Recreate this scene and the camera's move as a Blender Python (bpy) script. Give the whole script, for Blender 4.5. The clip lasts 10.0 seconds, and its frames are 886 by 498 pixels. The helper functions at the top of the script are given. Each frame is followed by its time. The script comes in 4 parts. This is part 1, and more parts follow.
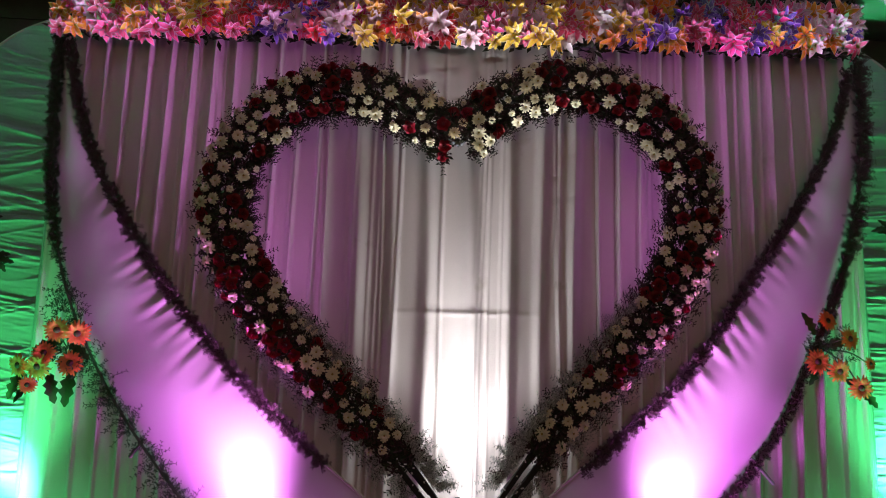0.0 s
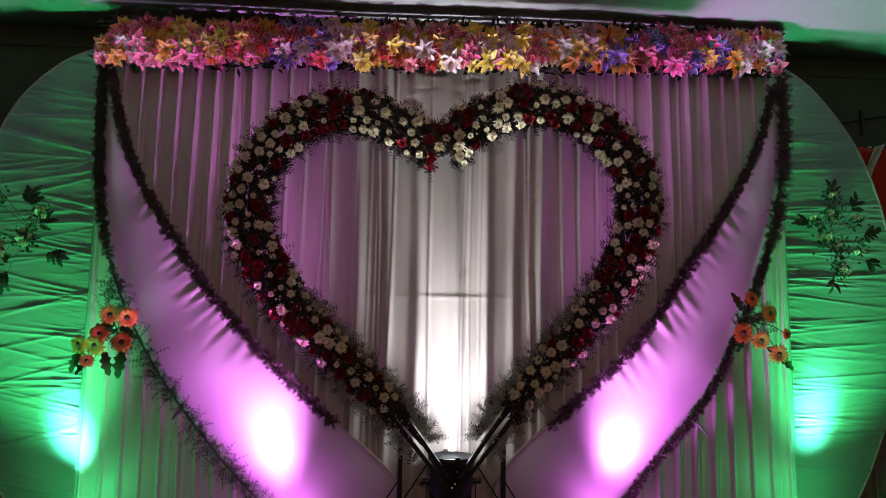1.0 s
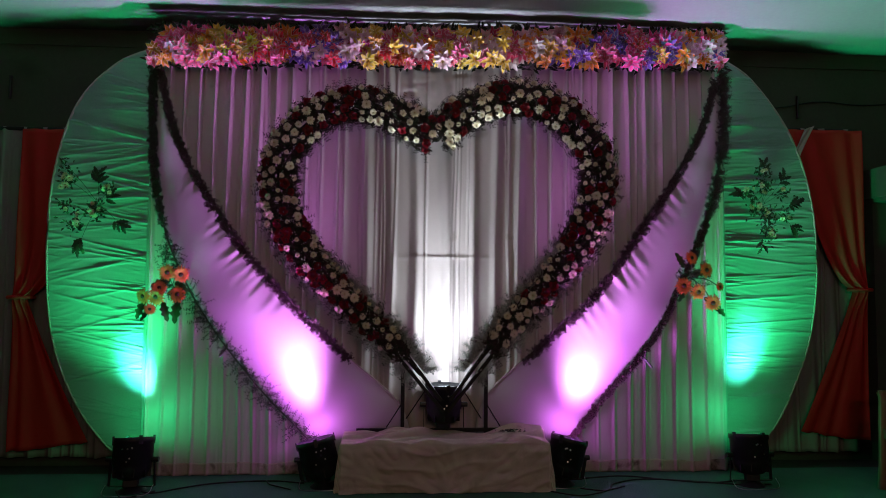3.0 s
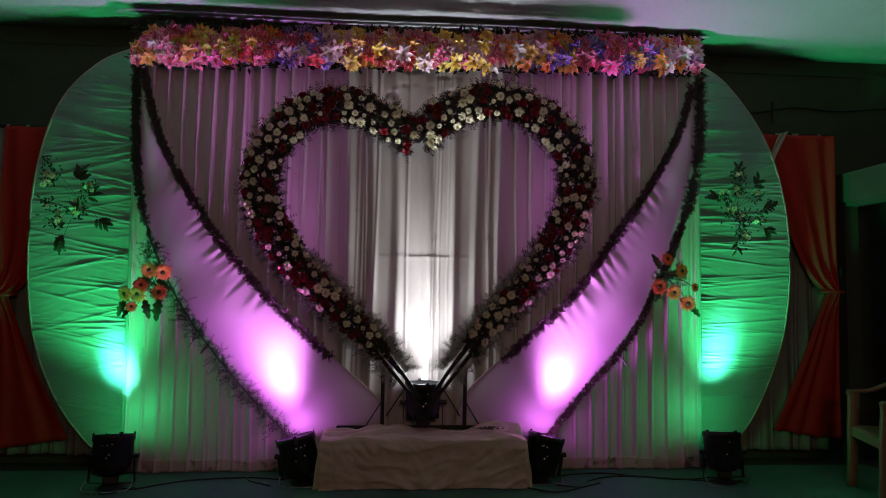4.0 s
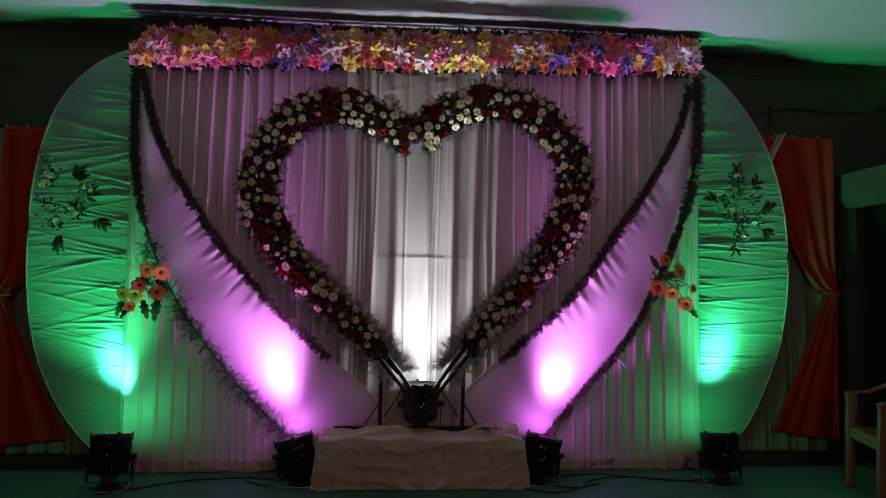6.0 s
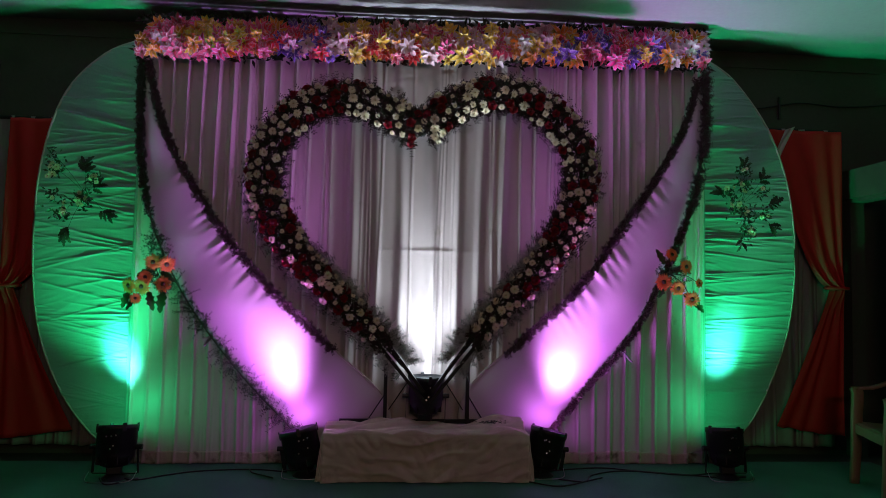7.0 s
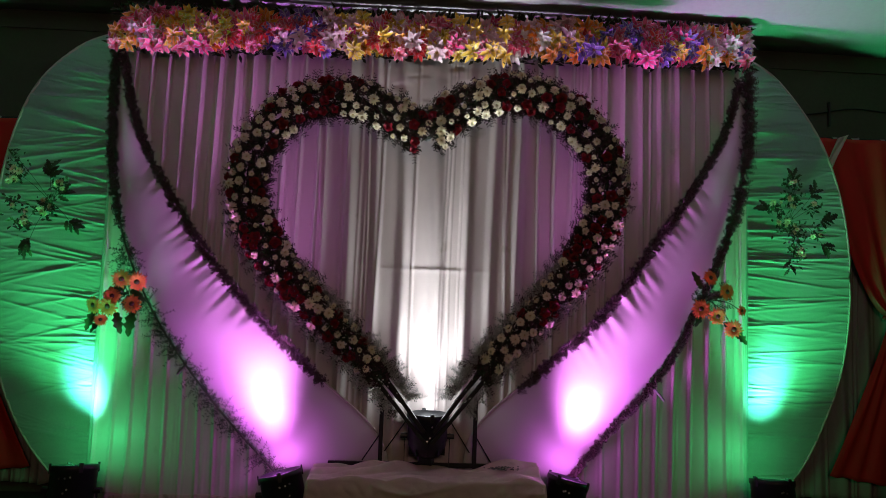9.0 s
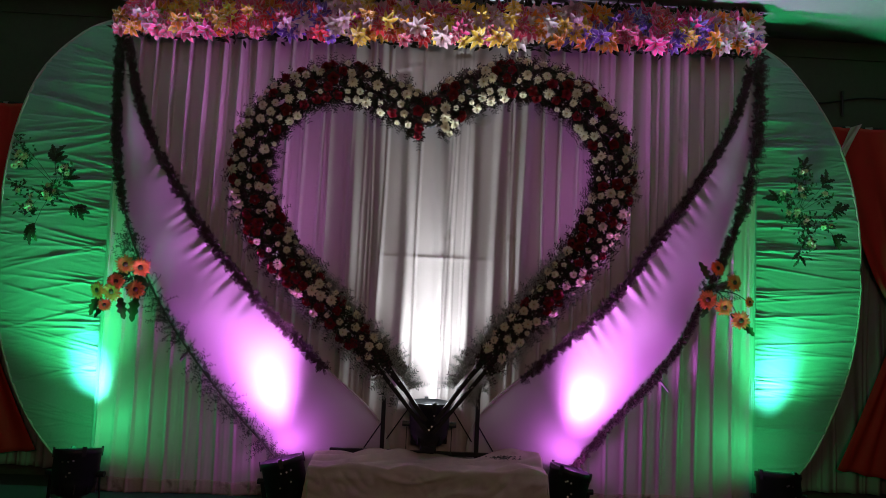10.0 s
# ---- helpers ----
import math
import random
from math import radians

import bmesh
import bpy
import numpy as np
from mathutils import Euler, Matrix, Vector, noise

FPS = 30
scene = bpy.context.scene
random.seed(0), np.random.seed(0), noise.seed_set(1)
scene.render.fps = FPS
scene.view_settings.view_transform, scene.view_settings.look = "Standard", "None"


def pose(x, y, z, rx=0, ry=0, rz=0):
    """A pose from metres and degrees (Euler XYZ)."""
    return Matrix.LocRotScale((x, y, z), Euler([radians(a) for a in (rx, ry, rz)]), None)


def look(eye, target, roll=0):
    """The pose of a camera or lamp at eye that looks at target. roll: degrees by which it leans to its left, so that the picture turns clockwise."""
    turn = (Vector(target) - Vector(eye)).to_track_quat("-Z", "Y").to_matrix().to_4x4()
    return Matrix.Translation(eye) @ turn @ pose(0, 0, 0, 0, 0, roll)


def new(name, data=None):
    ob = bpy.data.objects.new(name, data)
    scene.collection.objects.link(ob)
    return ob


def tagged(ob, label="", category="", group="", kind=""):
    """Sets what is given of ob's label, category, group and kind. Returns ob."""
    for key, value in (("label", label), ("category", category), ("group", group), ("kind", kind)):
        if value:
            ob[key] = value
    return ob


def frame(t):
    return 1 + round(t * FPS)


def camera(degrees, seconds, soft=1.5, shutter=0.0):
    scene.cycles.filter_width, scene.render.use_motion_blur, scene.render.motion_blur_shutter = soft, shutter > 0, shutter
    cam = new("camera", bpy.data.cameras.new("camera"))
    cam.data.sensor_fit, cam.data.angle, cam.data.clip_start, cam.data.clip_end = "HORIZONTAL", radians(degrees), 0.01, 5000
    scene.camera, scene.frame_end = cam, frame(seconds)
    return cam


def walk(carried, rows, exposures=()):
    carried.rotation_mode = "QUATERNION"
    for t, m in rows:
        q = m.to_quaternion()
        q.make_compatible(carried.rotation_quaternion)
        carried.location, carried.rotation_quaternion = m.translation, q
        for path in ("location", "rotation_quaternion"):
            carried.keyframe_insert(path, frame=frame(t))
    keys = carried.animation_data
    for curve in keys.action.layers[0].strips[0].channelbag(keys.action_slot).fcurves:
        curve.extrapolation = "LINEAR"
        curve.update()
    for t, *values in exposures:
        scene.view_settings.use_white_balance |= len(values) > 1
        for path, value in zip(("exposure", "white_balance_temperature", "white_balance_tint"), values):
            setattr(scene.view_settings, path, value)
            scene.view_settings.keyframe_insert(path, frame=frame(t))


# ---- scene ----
cam = camera(69.3, 10.0, soft=0.7)
PATH = [
    (0, (-0.289, -3.324, 1.466), (-0.185, -1.345, 1.735), 1.5),
    (0.5, (-0.306, -3.642, 1.412), (-0.267, -1.654, 1.625), 0.4),
    (1, (-0.305, -3.946, 1.419), (-0.172, -1.964, 1.651), 0.7),
    (1.2, (-0.289, -4.117, 1.421), (-0.177, -2.127, 1.584), 0.1),
    (1.5, (-0.333, -4.204, 1.399), (-0.187, -2.217, 1.573), 0.6),
    (2, (-0.308, -4.456, 1.337), (-0.164, -2.464, 1.454), 1.0),
    (2.5, (-0.302, -4.662, 1.352), (-0.188, -2.669, 1.472), 0.4),
    (4, (-0.233, -4.843, 1.327), (-0.075, -2.854, 1.459), 0.8),
    (4.5, (-0.215, -4.842, 1.332), (-0.049, -2.852, 1.454), 0.8),
    (5, (-0.225, -4.849, 1.344), (-0.052, -2.86, 1.469), 0.8),
    (5.5, (-0.216, -4.85, 1.323), (-0.052, -2.861, 1.463), 0.7),
    (7, (-0.23, -4.838, 1.32), (-0.084, -2.847, 1.436), 1.2),
    (7.5, (-0.243, -4.826, 1.335), (-0.096, -2.835, 1.442), 1.1),
    (8, (-0.166, -4.646, 1.34), (-0.027, -2.66, 1.534), 1.5),
    (8.5, (-0.153, -4.467, 1.369), (-0.075, -2.475, 1.533), 1.6),
    (9, (-0.138, -4.29, 1.375), (-0.038, -2.299, 1.539), 2.0),
    (9.5, (-0.116, -4.257, 1.363), (-0.067, -2.261, 1.49), 1.8),
    (10, (-0.089, -4.261, 1.351), (-0.022, -2.267, 1.49), 2.5),
]
walk(cam, [(t, look(eye, target, roll)) for t, eye, target, roll in PATH], [
    (0.0, -0.1, 7500, 15), (1.5, -0.3, 7300, 11), (2.0, -0.3, 6700, 10), (2.5, -0.15, 6500, 10), (4.0, -0.55, 7200, 10), (5.5, -0.55, 7200, 10),
    (7.0, -0.5, 6500, 10), (7.5, -0.45, 6400, 10), (8.5, -0.45, 6900, 10), (9.0, -0.35, 7300, 13), (10.0, -0.4, 7000, 10)])

# ---- world and lights ----
world = bpy.data.worlds.new("world")
scene.world = world
world.use_nodes = True
world.node_tree.nodes["Background"].inputs[0].default_value = (0.5, 0.6, 0.8, 1)
world.node_tree.nodes["Background"].inputs[1].default_value = 0.004

GREEN, PURPLE, WHITE = (0.012, 1.0, 0.34), (0.72, 0.16, 1.0), (0.74, 0.86, 1.0)
CORES = {GREEN: (0.09, 1.0, 0.80), PURPLE: (0.78, 0.32, 1.0), WHITE: WHITE}


def spot(name, eye, target, colour, watts, angle, blend=1.0, radius=0.05):
    data = bpy.data.lights.new(name, "SPOT")
    data.color, data.energy, data.spot_size, data.spot_blend, data.shadow_soft_size = colour, watts, radians(angle), blend, radius
    ob = new(name, data)
    ob.matrix_world = look(eye, target)
    return ob


def area(name, eye, target, colour, watts, w, h):
    data = bpy.data.lights.new(name, "AREA")
    data.shape, data.size, data.size_y, data.color, data.energy = "RECTANGLE", w, h, colour, watts
    ob = new(name, data)
    ob.matrix_world = look(eye, target)
    return ob


# each stage lamp: foot of the can, aim of the can, colour, watts of its stray light, watts, cone and aim of its long throw, watts, cone and aim of its core
CANS = {
    "outer_left": ((-2.06, -0.35, 0.075), (-2.13, 0.02, 1.9), GREEN, 3.5, 220, 86, (-2.75, -0.22, 2.4), 420, 28, (-2.20, 0.05, 0.78)),
    "outer_right": ((2.16, -0.35, 0.075), (2.22, 0.02, 1.9), GREEN, 3.5, 240, 86, (2.78, -0.22, 2.4), 420, 28, (2.33, 0.05, 0.88)),
    "inner_left": ((-0.81, -0.28, 0.05), (-1.30, -0.10, 1.9), PURPLE, 3, 260, 84, (-1.75, -0.28, 2.4), 230, 48, (-1.10, -0.10, 1.16)),
    "inner_right": ((0.83, -0.28, 0.05), (1.30, -0.10, 1.9), PURPLE, 3, 260, 84, (1.75, -0.28, 2.4), 230, 48, (1.14, -0.10, 1.22)),
    "middle": ((0.01, -0.17, 0.40), (0.02, -0.14, 2.6), WHITE, 2.5, 110, 90, (0.02, -0.16, 2.6), 330, 40, (0.02, -0.22, 2.6)),
}
for key, (base, aim, colour, watts, far, wide, far_aim, core, tight, core_aim) in CANS.items():
    mouth = Vector(base) + (Vector(aim) - Vector(base)).normalized() * 0.32
    stray = bpy.data.lights.new("stray_" + key, "POINT")
    stray.color, stray.energy, stray.shadow_soft_size = colour, watts, 0.05
    new("stray_" + key, stray).location = mouth
    spot("throw_" + key, mouth, Vector(far_aim), colour, far, wide, 1.0, 0.09)
    spot("core_" + key, mouth, Vector(core_aim), CORES[colour], core, tight, 1.0, 0.07)
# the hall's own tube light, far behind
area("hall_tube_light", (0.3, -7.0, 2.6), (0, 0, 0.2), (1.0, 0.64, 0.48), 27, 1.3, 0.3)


# ---- materials ----
def material(name, base, rough=0.6, metal=0.0, vary=0.15, scale=6.0, fine=60.0, bump=0.1, sheen=0.0, spread=0.0, island=0.0,
             emit=None, glow=0.0, stain=None, stain_scale=3.0, stain_cut=0.62, translucent=0.0):
    m = bpy.data.materials.new(name)
    m.use_nodes = True
    nt = m.node_tree
    n, l = nt.nodes, nt.links
    bsdf = n["Principled BSDF"]
    tc = n.new("ShaderNodeTexCoord")
    big, small = n.new("ShaderNodeTexNoise"), n.new("ShaderNodeTexNoise")
    big.inputs["Scale"].default_value, big.inputs["Detail"].default_value = scale, 4
    small.inputs["Scale"].default_value, small.inputs["Detail"].default_value = fine, 3
    l.new(tc.outputs["Object"], big.inputs["Vector"])
    l.new(tc.outputs["Object"], small.inputs["Vector"])
    ramp = n.new("ShaderNodeValToRGB")
    lo = [c * (1 - vary) for c in base]
    hi = [min(1, c * (1 + vary)) for c in base]
    ramp.color_ramp.elements[0].position, ramp.color_ramp.elements[1].position = 0.3, 0.7
    ramp.color_ramp.elements[0].color, ramp.color_ramp.elements[1].color = (*lo, 1), (*hi, 1)
    mix = n.new("ShaderNodeMath")
    mix.operation = "MULTIPLY_ADD"
    mix.inputs[1].default_value = 0.4
    l.new(small.outputs["Fac"], mix.inputs[0])
    half = n.new("ShaderNodeMath")
    half.operation = "MULTIPLY"
    half.inputs[1].default_value = 0.6
    l.new(big.outputs["Fac"], half.inputs[0])
    l.new(half.outputs[0], mix.inputs[2])
    l.new(mix.outputs[0], ramp.inputs["Fac"])
    colour = ramp.outputs["Color"]
    if stain:
        st = n.new("ShaderNodeTexNoise")
        st.inputs["Scale"].default_value, st.inputs["Detail"].default_value = stain_scale, 6
        l.new(tc.outputs["Object"], st.inputs["Vector"])
        cut = n.new("ShaderNodeMapRange")
        cut.inputs["From Min"].default_value, cut.inputs["From Max"].default_value = stain_cut, stain_cut + 0.12
        l.new(st.outputs["Fac"], cut.inputs["Value"])
        mx = n.new("ShaderNodeMix")
        mx.data_type = "RGBA"
        l.new(cut.outputs[0], mx.inputs["Factor"])
        l.new(colour, mx.inputs["A"])
        mx.inputs["B"].default_value = (*stain, 1)
        colour = mx.outputs["Result"]
    if spread or island:
        hsv = n.new("ShaderNodeHueSaturation")
        src = n.new("ShaderNodeObjectInfo").outputs["Random"] if spread else n.new("ShaderNodeNewGeometry").outputs["Random Per Island"]
        mr = n.new("ShaderNodeMapRange")
        k = spread or island
        mr.inputs["To Min"].default_value, mr.inputs["To Max"].default_value = 1 - k, 1 + k
        l.new(src, mr.inputs["Value"])
        l.new(mr.outputs[0], hsv.inputs["Value"])
        mr2 = n.new("ShaderNodeMapRange")
        mr2.inputs["To Min"].default_value, mr2.inputs["To Max"].default_value = 0.5 + 0.03 * k, 0.5 - 0.03 * k
        l.new(src, mr2.inputs["Value"])
        l.new(mr2.outputs[0], hsv.inputs["Hue"])
        l.new(colour, hsv.inputs["Color"])
        colour = hsv.outputs["Color"]
    l.new(colour, bsdf.inputs["Base Color"])
    bsdf.inputs["Roughness"].default_value, bsdf.inputs["Metallic"].default_value = rough, metal
    if sheen:
        bsdf.inputs["Sheen Weight"].default_value, bsdf.inputs["Sheen Roughness"].default_value = sheen, 0.4
    if emit:
        bsdf.inputs["Emission Color"].default_value, bsdf.inputs["Emission Strength"].default_value = (*emit, 1), glow
    if bump:
        b = n.new("ShaderNodeBump")
        b.inputs["Strength"].default_value, b.inputs["Distance"].default_value = bump, 0.004
        l.new(small.outputs["Fac"], b.inputs["Height"])
        l.new(b.outputs["Normal"], bsdf.inputs["Normal"])
    if translucent:
        tr, ms = n.new("ShaderNodeBsdfTranslucent"), n.new("ShaderNodeMixShader")
        l.new(colour, tr.inputs["Color"])
        ms.inputs["Fac"].default_value = translucent
        l.new(bsdf.outputs[0], ms.inputs[1])
        l.new(tr.outputs[0], ms.inputs[2])
        l.new(ms.outputs[0], n["Material Output"].inputs["Surface"])
    return m


SATIN = material("satin_cloth", (0.61, 0.53, 0.50), 0.42, vary=0.07, scale=2.5, fine=180, bump=0.12, sheen=0.15, stain=(0.45, 0.38, 0.32), stain_scale=5, stain_cut=0.66)
WINGCLOTH = material("stretch_cloth", (0.62, 0.57, 0.57), 0.6, vary=0.05, scale=2, fine=220, bump=0.1)
# white panel cloth, with some of the green lamps' light tinted into its colour
DISCCLOTH = material("shiny_lining_cloth_lamp_tint", (0.31, 0.48, 0.42), 0.33, vary=0.1, scale=3, fine=90, bump=0.12, translucent=0.22)
SHEER = material("rear_curtain_cloth", (0.34, 0.34, 0.31), 0.7, vary=0.12, scale=3, fine=150, bump=0.1, translucent=0.25)
REDCLOTH = material("red_curtain_cloth", (0.55, 0.014, 0.008), 0.7, vary=0.12, scale=3, fine=160, bump=0.1, translucent=0.04)
BENCHCLOTH = material("bench_cloth", (0.62, 0.52, 0.43), 0.8, vary=0.16, scale=9, fine=200, bump=0.2, stain=(0.42, 0.32, 0.25), stain_scale=7, stain_cut=0.62)
CARPET = material("green_carpet", (0.045, 0.15, 0.10), 0.95, vary=0.3, scale=2, fine=260, bump=0.6)
DARKFLOOR = material("dark_floor", (0.04, 0.035, 0.03), 0.8, vary=0.3, scale=3, fine=80, bump=0.2)
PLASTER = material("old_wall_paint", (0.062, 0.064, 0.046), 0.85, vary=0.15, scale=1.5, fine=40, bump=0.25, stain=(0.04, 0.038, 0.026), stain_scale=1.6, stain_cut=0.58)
CEILCLOTH = material("white_ceiling_paint", (0.42, 0.42, 0.42), 0.75, vary=0.08, scale=1.2, fine=30, bump=0.15)
BLACK = material("black_painted_metal", (0.010, 0.010, 0.011), 0.45, vary=0.3, scale=12, fine=90, bump=0.08)
BLACKBAR = material("black_steel_bar", (0.010, 0.010, 0.010), 0.6, vary=0.3, scale=15, fine=120, bump=0.15)
RUBBER = material("black_rubber", (0.012, 0.012, 0.012), 0.6, vary=0.2, fine=80)
CHROME = material("worn_steel", (0.55, 0.55, 0.55), 0.35, 1.0, vary=0.15, fine=60, bump=0.05)
PLASTIC = material("moulded_chair_plastic", (0.26, 0.15, 0.085), 0.45, vary=0.1, scale=4, fine=90, bump=0.05)
LEAFDARK = material("dark_garland_leaf", (0.030, 0.040, 0.020), 0.7, vary=0.3, scale=14, fine=80, bump=0.1, island=0.5)
LEAFWINE = material("dark_wine_garland_leaf", (0.060, 0.030, 0.030), 0.65, vary=0.35, scale=14, fine=80, bump=0.1, island=0.6)
LEAFMID = material("green_artificial_leaf", (0.035, 0.075, 0.030), 0.45, vary=0.3, scale=14, fine=80, bump=0.1, island=0.4)
LEAFGREY = material("grey_green_filler", (0.36, 0.37, 0.33), 0.6, vary=0.25, scale=14, fine=80, bump=0.1, island=0.4)
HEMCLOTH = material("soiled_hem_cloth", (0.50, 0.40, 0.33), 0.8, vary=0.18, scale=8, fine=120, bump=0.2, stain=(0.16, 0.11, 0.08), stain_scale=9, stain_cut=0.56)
STEM = material("brown_green_stem", (0.05, 0.055, 0.03), 0.6, vary=0.3, fine=80)
TWINE = material("pale_cloth_piping", (0.5, 0.42, 0.38), 0.7, vary=0.1, fine=160, bump=0.2)
SEED = material("flower_centre", (0.42, 0.30, 0.05), 0.8, vary=0.3, fine=200, bump=0.5)
DARKSEED = material("dark_flower_centre", (0.08, 0.02, 0.01), 0.8, vary=0.3, fine=200, bump=0.5)
MUM = material("cream_white_petal", (0.78, 0.71, 0.50), 0.55, vary=0.08, scale=20, fine=90, bump=0.1, spread=0.12)
ROSE = material("deep_red_petal", (0.26, 0.008, 0.014), 0.5, vary=0.25, scale=20, fine=90, bump=0.1, spread=0.3)
BREATH = material("tiny_white_blossom", (0.7, 0.68, 0.66), 0.6, vary=0.1, fine=90)
GERBERA = material("orange_gerbera_petal", (0.88, 0.20, 0.06), 0.5, vary=0.15, scale=15, fine=90, bump=0.1, spread=0.06)
PETALS = {
    "pink": material("pink_petal", (0.86, 0.13, 0.24), 0.5, vary=0.25, scale=16, fine=90, bump=0.1, spread=0.25),
    "magenta": material("magenta_petal", (0.72, 0.05, 0.20), 0.5, vary=0.25, scale=16, fine=90, bump=0.1, spread=0.25),
    "red": material("red_petal", (0.80, 0.05, 0.05), 0.5, vary=0.25, scale=16, fine=90, bump=0.1, spread=0.25),
    "orange": material("orange_petal", (0.85, 0.30, 0.03), 0.5, vary=0.2, scale=16, fine=90, bump=0.1, spread=0.2),
    "yellow": material("yellow_petal", (0.86, 0.55, 0.06), 0.5, vary=0.2, scale=16, fine=90, bump=0.1, spread=0.2),
    "violet": material("violet_petal", (0.20, 0.10, 0.48), 0.5, vary=0.25, scale=16, fine=90, bump=0.1, spread=0.25),
    "pale": material("pale_pink_petal", (0.80, 0.50, 0.58), 0.5, vary=0.15, scale=16, fine=90, bump=0.1, spread=0.15),
    "white": material("white_lily_petal", (0.82, 0.76, 0.70), 0.5, vary=0.1, scale=16, fine=90, bump=0.1, spread=0.1),
}


MARGINS = {k: material(k + "_petal_margin", tuple(0.60 * c + 0.38 for c in col), 0.5, vary=0.1, scale=16, fine=90, bump=0.1)
           for k, col in (("pink", (0.72, 0.10, 0.28)), ("magenta", (0.55, 0.05, 0.30)), ("red", (0.68, 0.04, 0.05)), ("orange", (0.85, 0.30, 0.03)),
                          ("yellow", (0.86, 0.55, 0.06)), ("violet", (0.20, 0.10, 0.48)), ("pale", (0.80, 0.50, 0.58)), ("white", (0.82, 0.76, 0.70)))}


def lens_material(name, colour):
    return material(name, (0.6, 0.6, 0.6), 0.2, vary=0.05, bump=0, emit=colour, glow=6.0)


# ---- mesh helpers ----
def link_mesh(name, me, mat, parent=None, label="", smooth=False):
    ob = new(name, me)
    if mat and not me.materials:
        me.materials.append(mat)
    if smooth:
        me.polygons.foreach_set("use_smooth", [True] * len(me.polygons))
    if parent:
        ob.parent = parent
    return tagged(ob, label)


def part(name, bm, mat, parent=None, label="", smooth=False):
    me = bpy.data.meshes.new(name)
    bm.normal_update()
    bm.to_mesh(me)
    bm.free()
    return link_mesh(name, me, mat, parent, label, smooth)


def raw(name, verts, faces, mat, parent=None, label="", smooth=False):
    me = bpy.data.meshes.new(name)
    me.from_pydata([tuple(v) for v in verts], [], faces)
    me.update()
    return link_mesh(name, me, mat, parent, label, smooth)


def empty(name, place=(0, 0, 0)):
    ob = new(name)
    ob.location = place
    return ob


def box(bm, lo, hi, m=None, bevel=0.0):
    lo, hi = Vector(lo), Vector(hi)
    made = bmesh.ops.create_cube(bm, size=1, matrix=(m or Matrix()) @ Matrix.LocRotScale((lo + hi) / 2, None, hi - lo))
    if bevel:
        edges = list({e for v in made["verts"] for e in v.link_edges})
        bmesh.ops.bevel(bm, geom=edges, offset=bevel, segments=2, affect="EDGES", profile=0.5)
    return bm


def rod(bm, a, b, r, n=10, r2=None):
    a, b = Vector(a), Vector(b)
    m = Matrix.Translation((a + b) / 2) @ (b - a).to_track_quat("Z", "Y").to_matrix().to_4x4()
    bmesh.ops.create_cone(bm, cap_ends=True, segments=n, radius1=r, radius2=r if r2 is None else r2, depth=(b - a).length, matrix=m)
    return bm


def spline(points, n):
    """Smooth curve through a few points, n samples evenly by index."""
    p = [Vector(q) for q in points]
    p = [2 * p[0] - p[1]] + p + [2 * p[-1] - p[-2]]
    out = []
    for i in range(n):
        u = i / (n - 1) * (len(p) - 3)
        k = min(int(u), len(p) - 4)
        f = u - k
        a, b, c, d = p[k:k + 4]
        out.append(0.5 * ((2 * b) + (c - a) * f + (2 * a - 5 * b + 4 * c - d) * f * f + (3 * b - a - 3 * c + d) * f ** 3))
    return out


def even(points, step):
    """Resample a polyline at even steps."""
    out, left = [points[0]], step
    for a, b in zip(points, points[1:]):
        d = (b - a).length
        while d >= left:
            a = a + (b - a) * (left / d)
            d -= left
            left = step
            out.append(a)
        left -= d
    return out


def tube(bm, pts, r, n=8):
    rings = []
    for i, p in enumerate(pts):
        t = (pts[min(i + 1, len(pts) - 1)] - pts[max(i - 1, 0)]).normalized()
        q = t.to_track_quat("Z", "Y")
        rings.append([bm.verts.new(p + q @ Vector((r * math.cos(a), r * math.sin(a), 0))) for a in [2 * math.pi * k / n for k in range(n)]])
    for a, b in zip(rings, rings[1:]):
        for k in range(n):
            bm.faces.new((a[k], a[(k + 1) % n], b[(k + 1) % n], b[k]))
    bm.faces.new(rings[0][::-1])
    bm.faces.new(rings[-1])
    return bm


def grid_mesh(name, fn, nu, nv, mat, parent=None, label="", thick=0.0):
    verts = [fn(i / nu, j / nv) for j in range(nv + 1) for i in range(nu + 1)]
    faces = [(j * (nu + 1) + i, j * (nu + 1) + i + 1, (j + 1) * (nu + 1) + i + 1, (j + 1) * (nu + 1) + i) for j in range(nv) for i in range(nu)]
    ob = raw(name, verts, faces, mat, parent, label, True)
    if thick:
        mod = ob.modifiers.new("thickness", "SOLIDIFY")
        mod.thickness, mod.offset = thick, 0
    return ob


def nz(x, y, z=0.0):
    return noise.noise(Vector((x, y, z)))


# ---- the hall ----
def slab(name, lo, hi, mat, label, category):
    return tagged(part(name, box(bmesh.new(), lo, hi), mat), label, category, kind="structure")


